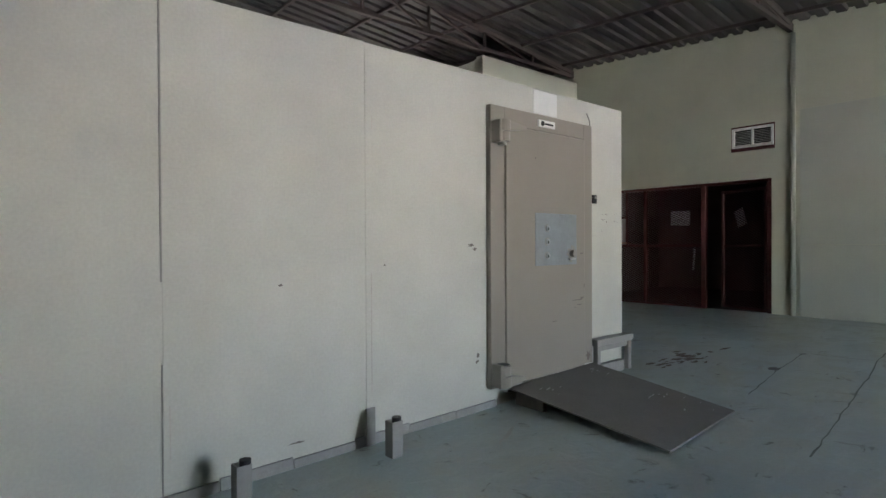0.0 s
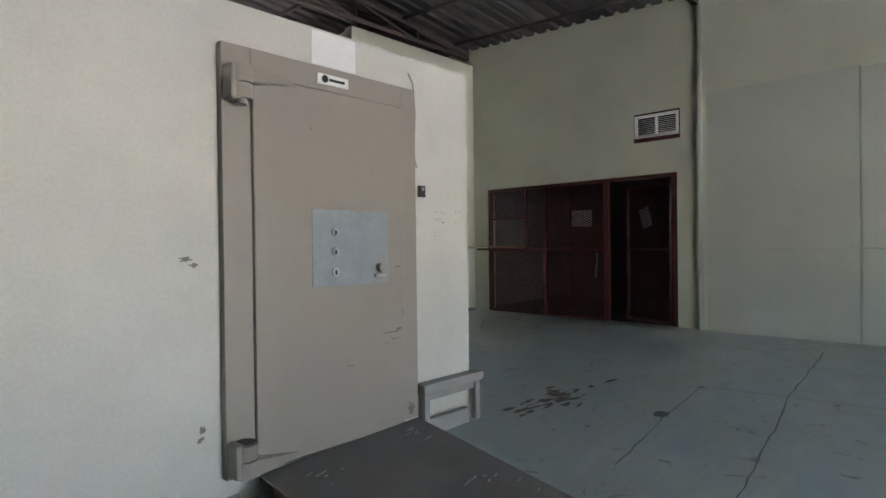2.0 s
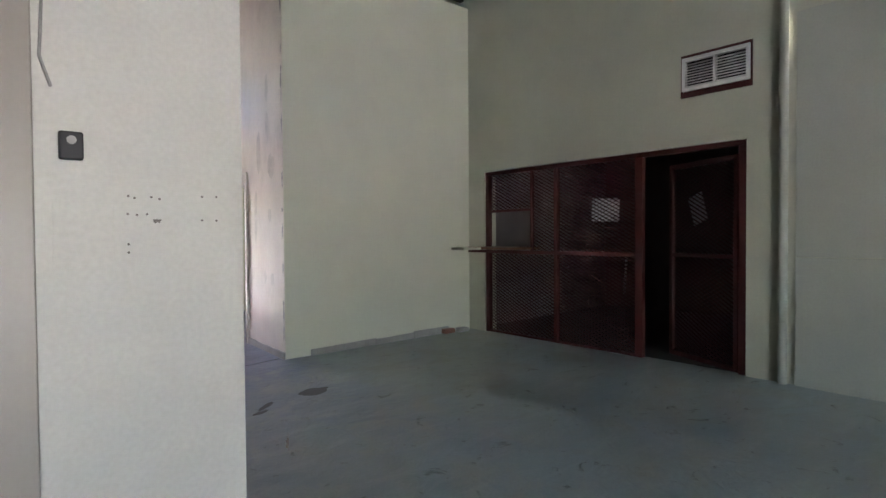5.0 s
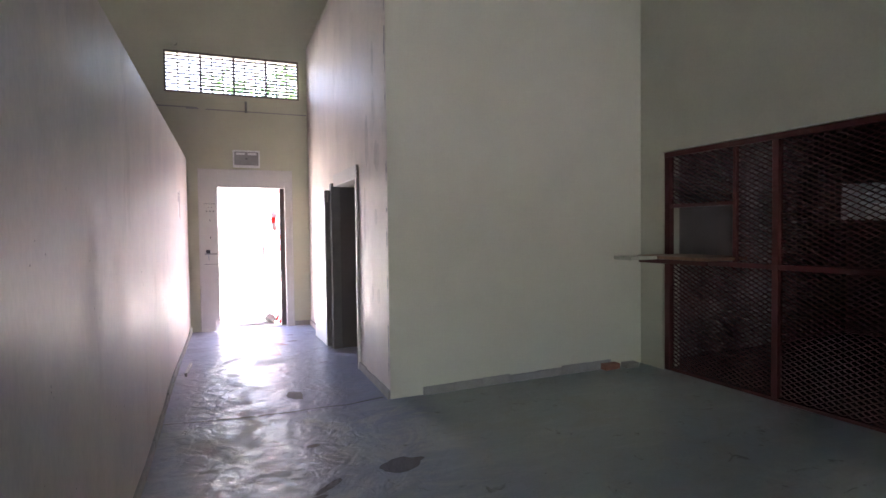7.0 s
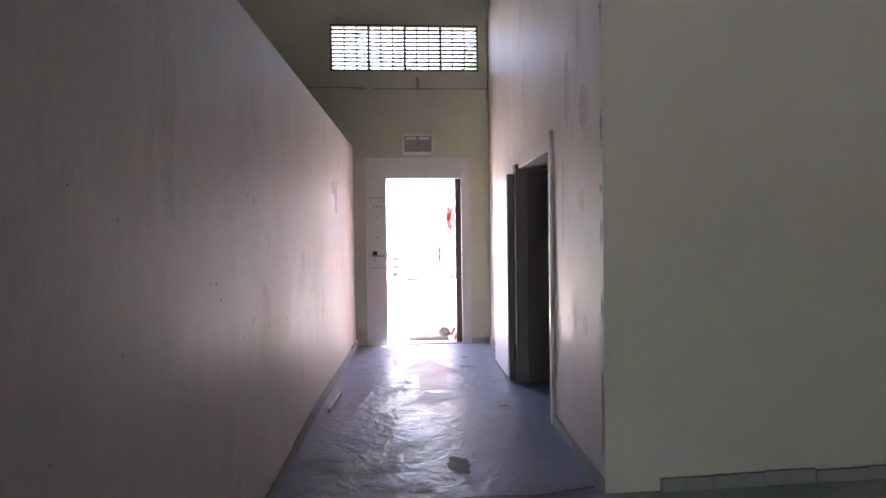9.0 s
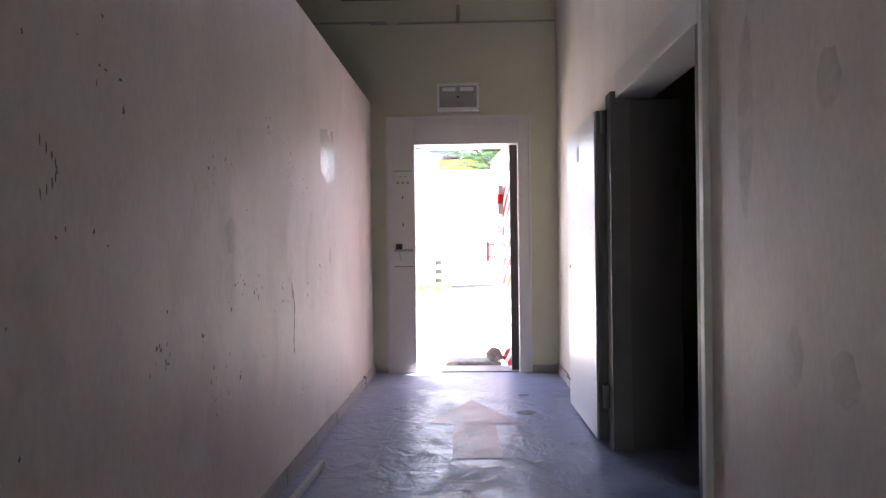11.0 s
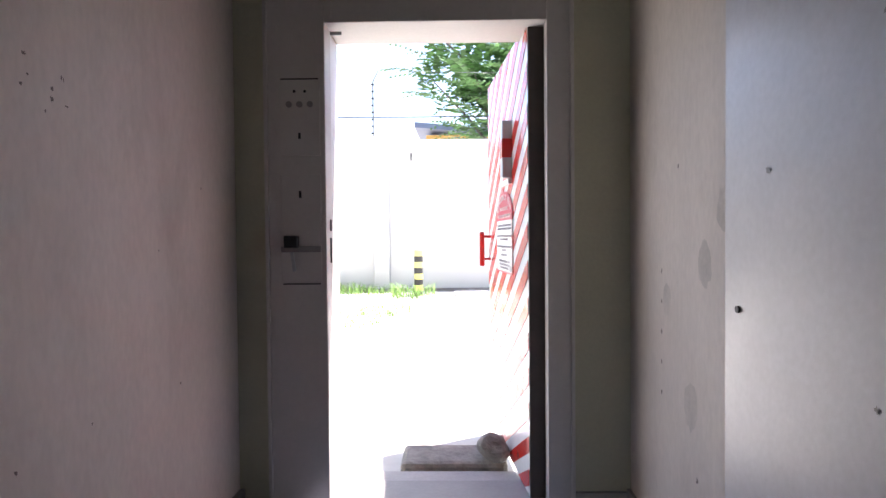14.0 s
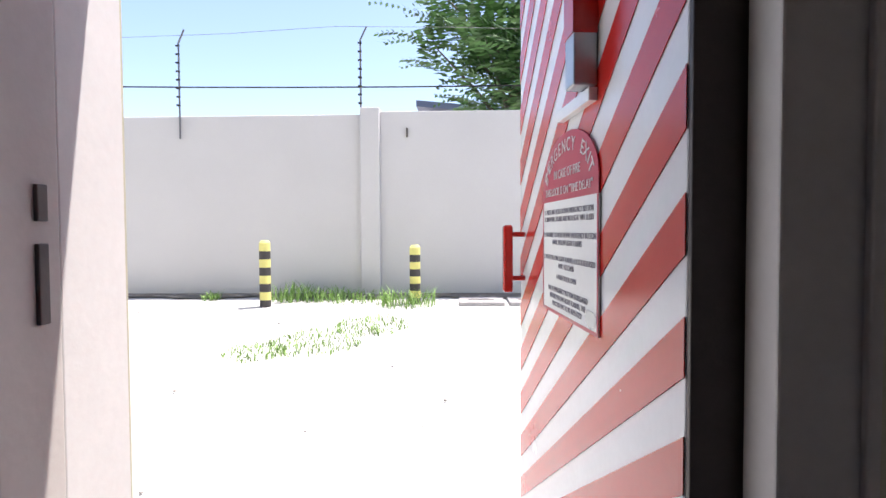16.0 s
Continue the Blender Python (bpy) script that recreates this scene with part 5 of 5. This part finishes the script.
for x in (-2.0, 0.84, 3.33, 6.1):
    fence_pole(x)
cable("fence_wire", [(-12 + i * 1.5, YW - 0.05, 3.82 - 0.05 * math.sin(i * 1.7) + 0.006 * i) for i in range(20)], 0.003, M_WIRE, "thin electric fence wire above the wall", "wire")
cable("overhead_cable", [(-14 + i * 1.6, YW + 1.2, 3.42 + 0.0045 * (i - 12) ** 2) for i in range(25)], 0.012, M_BLACK, "black overhead cable sagging behind the wall", "cable")


def grass(name, spots, label, seed):
    bm = B()
    r = random.Random(seed)
    for x0, y0, rx, ry, num, h in spots:
        for _ in range(num):
            a, k = r.uniform(0, 6.28), math.sqrt(r.random())
            x, y = x0 + rx * k * math.cos(a), y0 + ry * k * math.sin(a)
            z = yard_z(x, y) - 0.005
            hh, an = h * r.uniform(0.4, 1.1), r.uniform(0, 6.28)
            lean = Vector((math.cos(an), math.sin(an), 0)) * hh * r.uniform(0.3, 1.2)
            s = Vector((-math.sin(an), math.cos(an), 0)) * 0.006
            p = Vector((x, y, z))
            m = p + lean * 0.4 + Vector((0, 0, hh * 0.65))
            t = p + lean + Vector((0, 0, hh * 0.92))
            v = [bm.verts.new(q) for q in (p - s, p + s, m + s * 0.8, m - s * 0.8, t)]
            bm.faces.new((v[0], v[1], v[2], v[3]))
            bm.faces.new((v[3], v[2], v[4]))
    return thing(name, bm, M_GRASS, label, "grass", kind="stuff")


grass("grass", [(2.45, 16.2, 0.25, 0.25, 120, 0.27), (2.9, 16.2, 0.35, 0.22, 150, 0.22), (3.3, 16.1, 0.3, 0.3, 110, 0.17), (4.0, 15.85, 0.38, 0.3, 190, 0.24), (1.4, 16.2, 0.12, 0.1, 60, 0.14)], "bright green grass tufts along the wall", 1)
grass("grass", [(3.3, 14.1, 0.45, 0.45, 330, 0.06), (3.75, 14.7, 0.4, 0.4, 330, 0.07), (2.85, 13.8, 0.3, 0.3, 200, 0.05), (1.7, 11.5, 0.10, 0.12, 90, 0.06), (3.55, 11.2, 0.09, 0.09, 60, 0.05)], "low sparse grass growing in the yard", 2)

rp = random.Random(17)
bm = B()
for _ in range(26):
    x, y, s = rp.uniform(0.5, 4.8), rp.uniform(10.6, 15.8), rp.uniform(0.006, 0.013)
    vs = bmesh.ops.create_icosphere(bm, subdivisions=1, radius=s)["verts"]
    for v in vs:
        v.co = Vector((x + v.co.x * rp.uniform(0.8, 1.5), y + v.co.y, yard_z(x, y) + 0.012 + v.co.z * 0.6))
thing("pebbles", bm, M_STONE, "small grey stones scattered on the yard", "stones", kind="stuff")

# house roof beyond the wall
hs = holder("house", (4.6, 23.5, 0), "small house with slate-blue roof and ochre wall", "house")
part("wall", bx(B(), 3.9, 9.5, 23.2, 27, 0, 4.05), M_HOUSEWALL, hs)
bm = B()
v = [bm.verts.new(p) for p in ((3.6, 22.8, 4.35), (9.8, 22.8, 3.75), (9.8, 27.4, 3.9), (3.6, 27.4, 4.5), (3.6, 22.8, 4.2), (9.8, 22.8, 3.6), (9.8, 27.4, 3.75), (3.6, 27.4, 4.35))]
for f in ((0, 1, 2, 3), (4, 5, 6, 7), (0, 1, 5, 4), (1, 2, 6, 5), (2, 3, 7, 6), (3, 0, 4, 7)):
    bm.faces.new([v[i] for i in f])
part("roof", bm, M_HOUSEROOF, hs)


def tree(x, y, z0, height, crown_r, seed, fronds):
    r = random.Random(seed)
    ob = holder("tree", (x, y, z0), "leafy green tree with long feathery fronds behind the wall", "tree")
    bm = B()
    top = Vector((x, y, z0 + height * 0.55))
    rod(bm, (x, y, z0 - 0.2), top, 0.16, 10, 0.09)
    tips = []
    for i in range(26):
        a = r.uniform(0, 6.28)
        el = r.uniform(0.05, 1.35)
        s = Vector((x, y, z0 + height * r.uniform(0.33, 0.6)))
        d = Vector((math.cos(a) * math.cos(el), math.sin(a) * math.cos(el), math.sin(el)))
        l = crown_r * r.uniform(0.55, 1.05)
        midp = s + d * l * 0.5 + Vector((0, 0, 0.15))
        e = midp + d * l * 0.5
        rod(bm, s, midp, 0.05, 7, 0.03)
        rod(bm, midp, e, 0.03, 6, 0.012)
        tips += [(midp, d), (e, d), (s.lerp(midp, 0.6), d), (midp.lerp(e, 0.5), d)]
    part("trunk", bm, M_BARK, ob, smooth=True)
    verts, faces = [], []
    for i in range(fronds):
        p, d0 = tips[r.randrange(len(tips))]
        p = p + Vector((r.gauss(0, 0.22), r.gauss(0, 0.22), r.gauss(0, 0.2)))
        a = r.uniform(0, 6.28)
        d = (Vector((math.cos(a), math.sin(a), r.uniform(-0.1, 0.5))) + d0 * 0.6).normalized()
        side = d.cross(Vector((0, 0, 1))).normalized()
        l = r.uniform(0.75, 1.35)
        for k in range(1, 11):
            q = p + d * l * k / 10 - Vector((0, 0, 0.28 * l * (k / 10) ** 2))
            ll = 0.26 * (1.05 - 0.45 * k / 10) * r.uniform(0.8, 1.15)
            for s in (1, -1):
                e = (side * s + d * 0.45 + Vector((0, 0, -0.3 + r.uniform(-0.15, 0.15)))).normalized()
                w = d * 0.034
                b0 = len(verts)
                verts += [q, q + e * ll * 0.4 + w, q + e * ll, q + e * ll * 0.45 - w]
                faces.append((b0, b0 + 1, b0 + 2, b0 + 3))
    me = bpy.data.meshes.new("crown")
    me.from_pydata([tuple(v) for v in verts], [], faces)
    me.materials.append(M_LEAF)
    c = new("crown", me)
    c.parent = ob
    c.matrix_parent_inverse = ob.matrix_basis.inverted()
    return ob


tree(5.75, 19.6, 0.3, 6.6, 2.8, 11, 680)
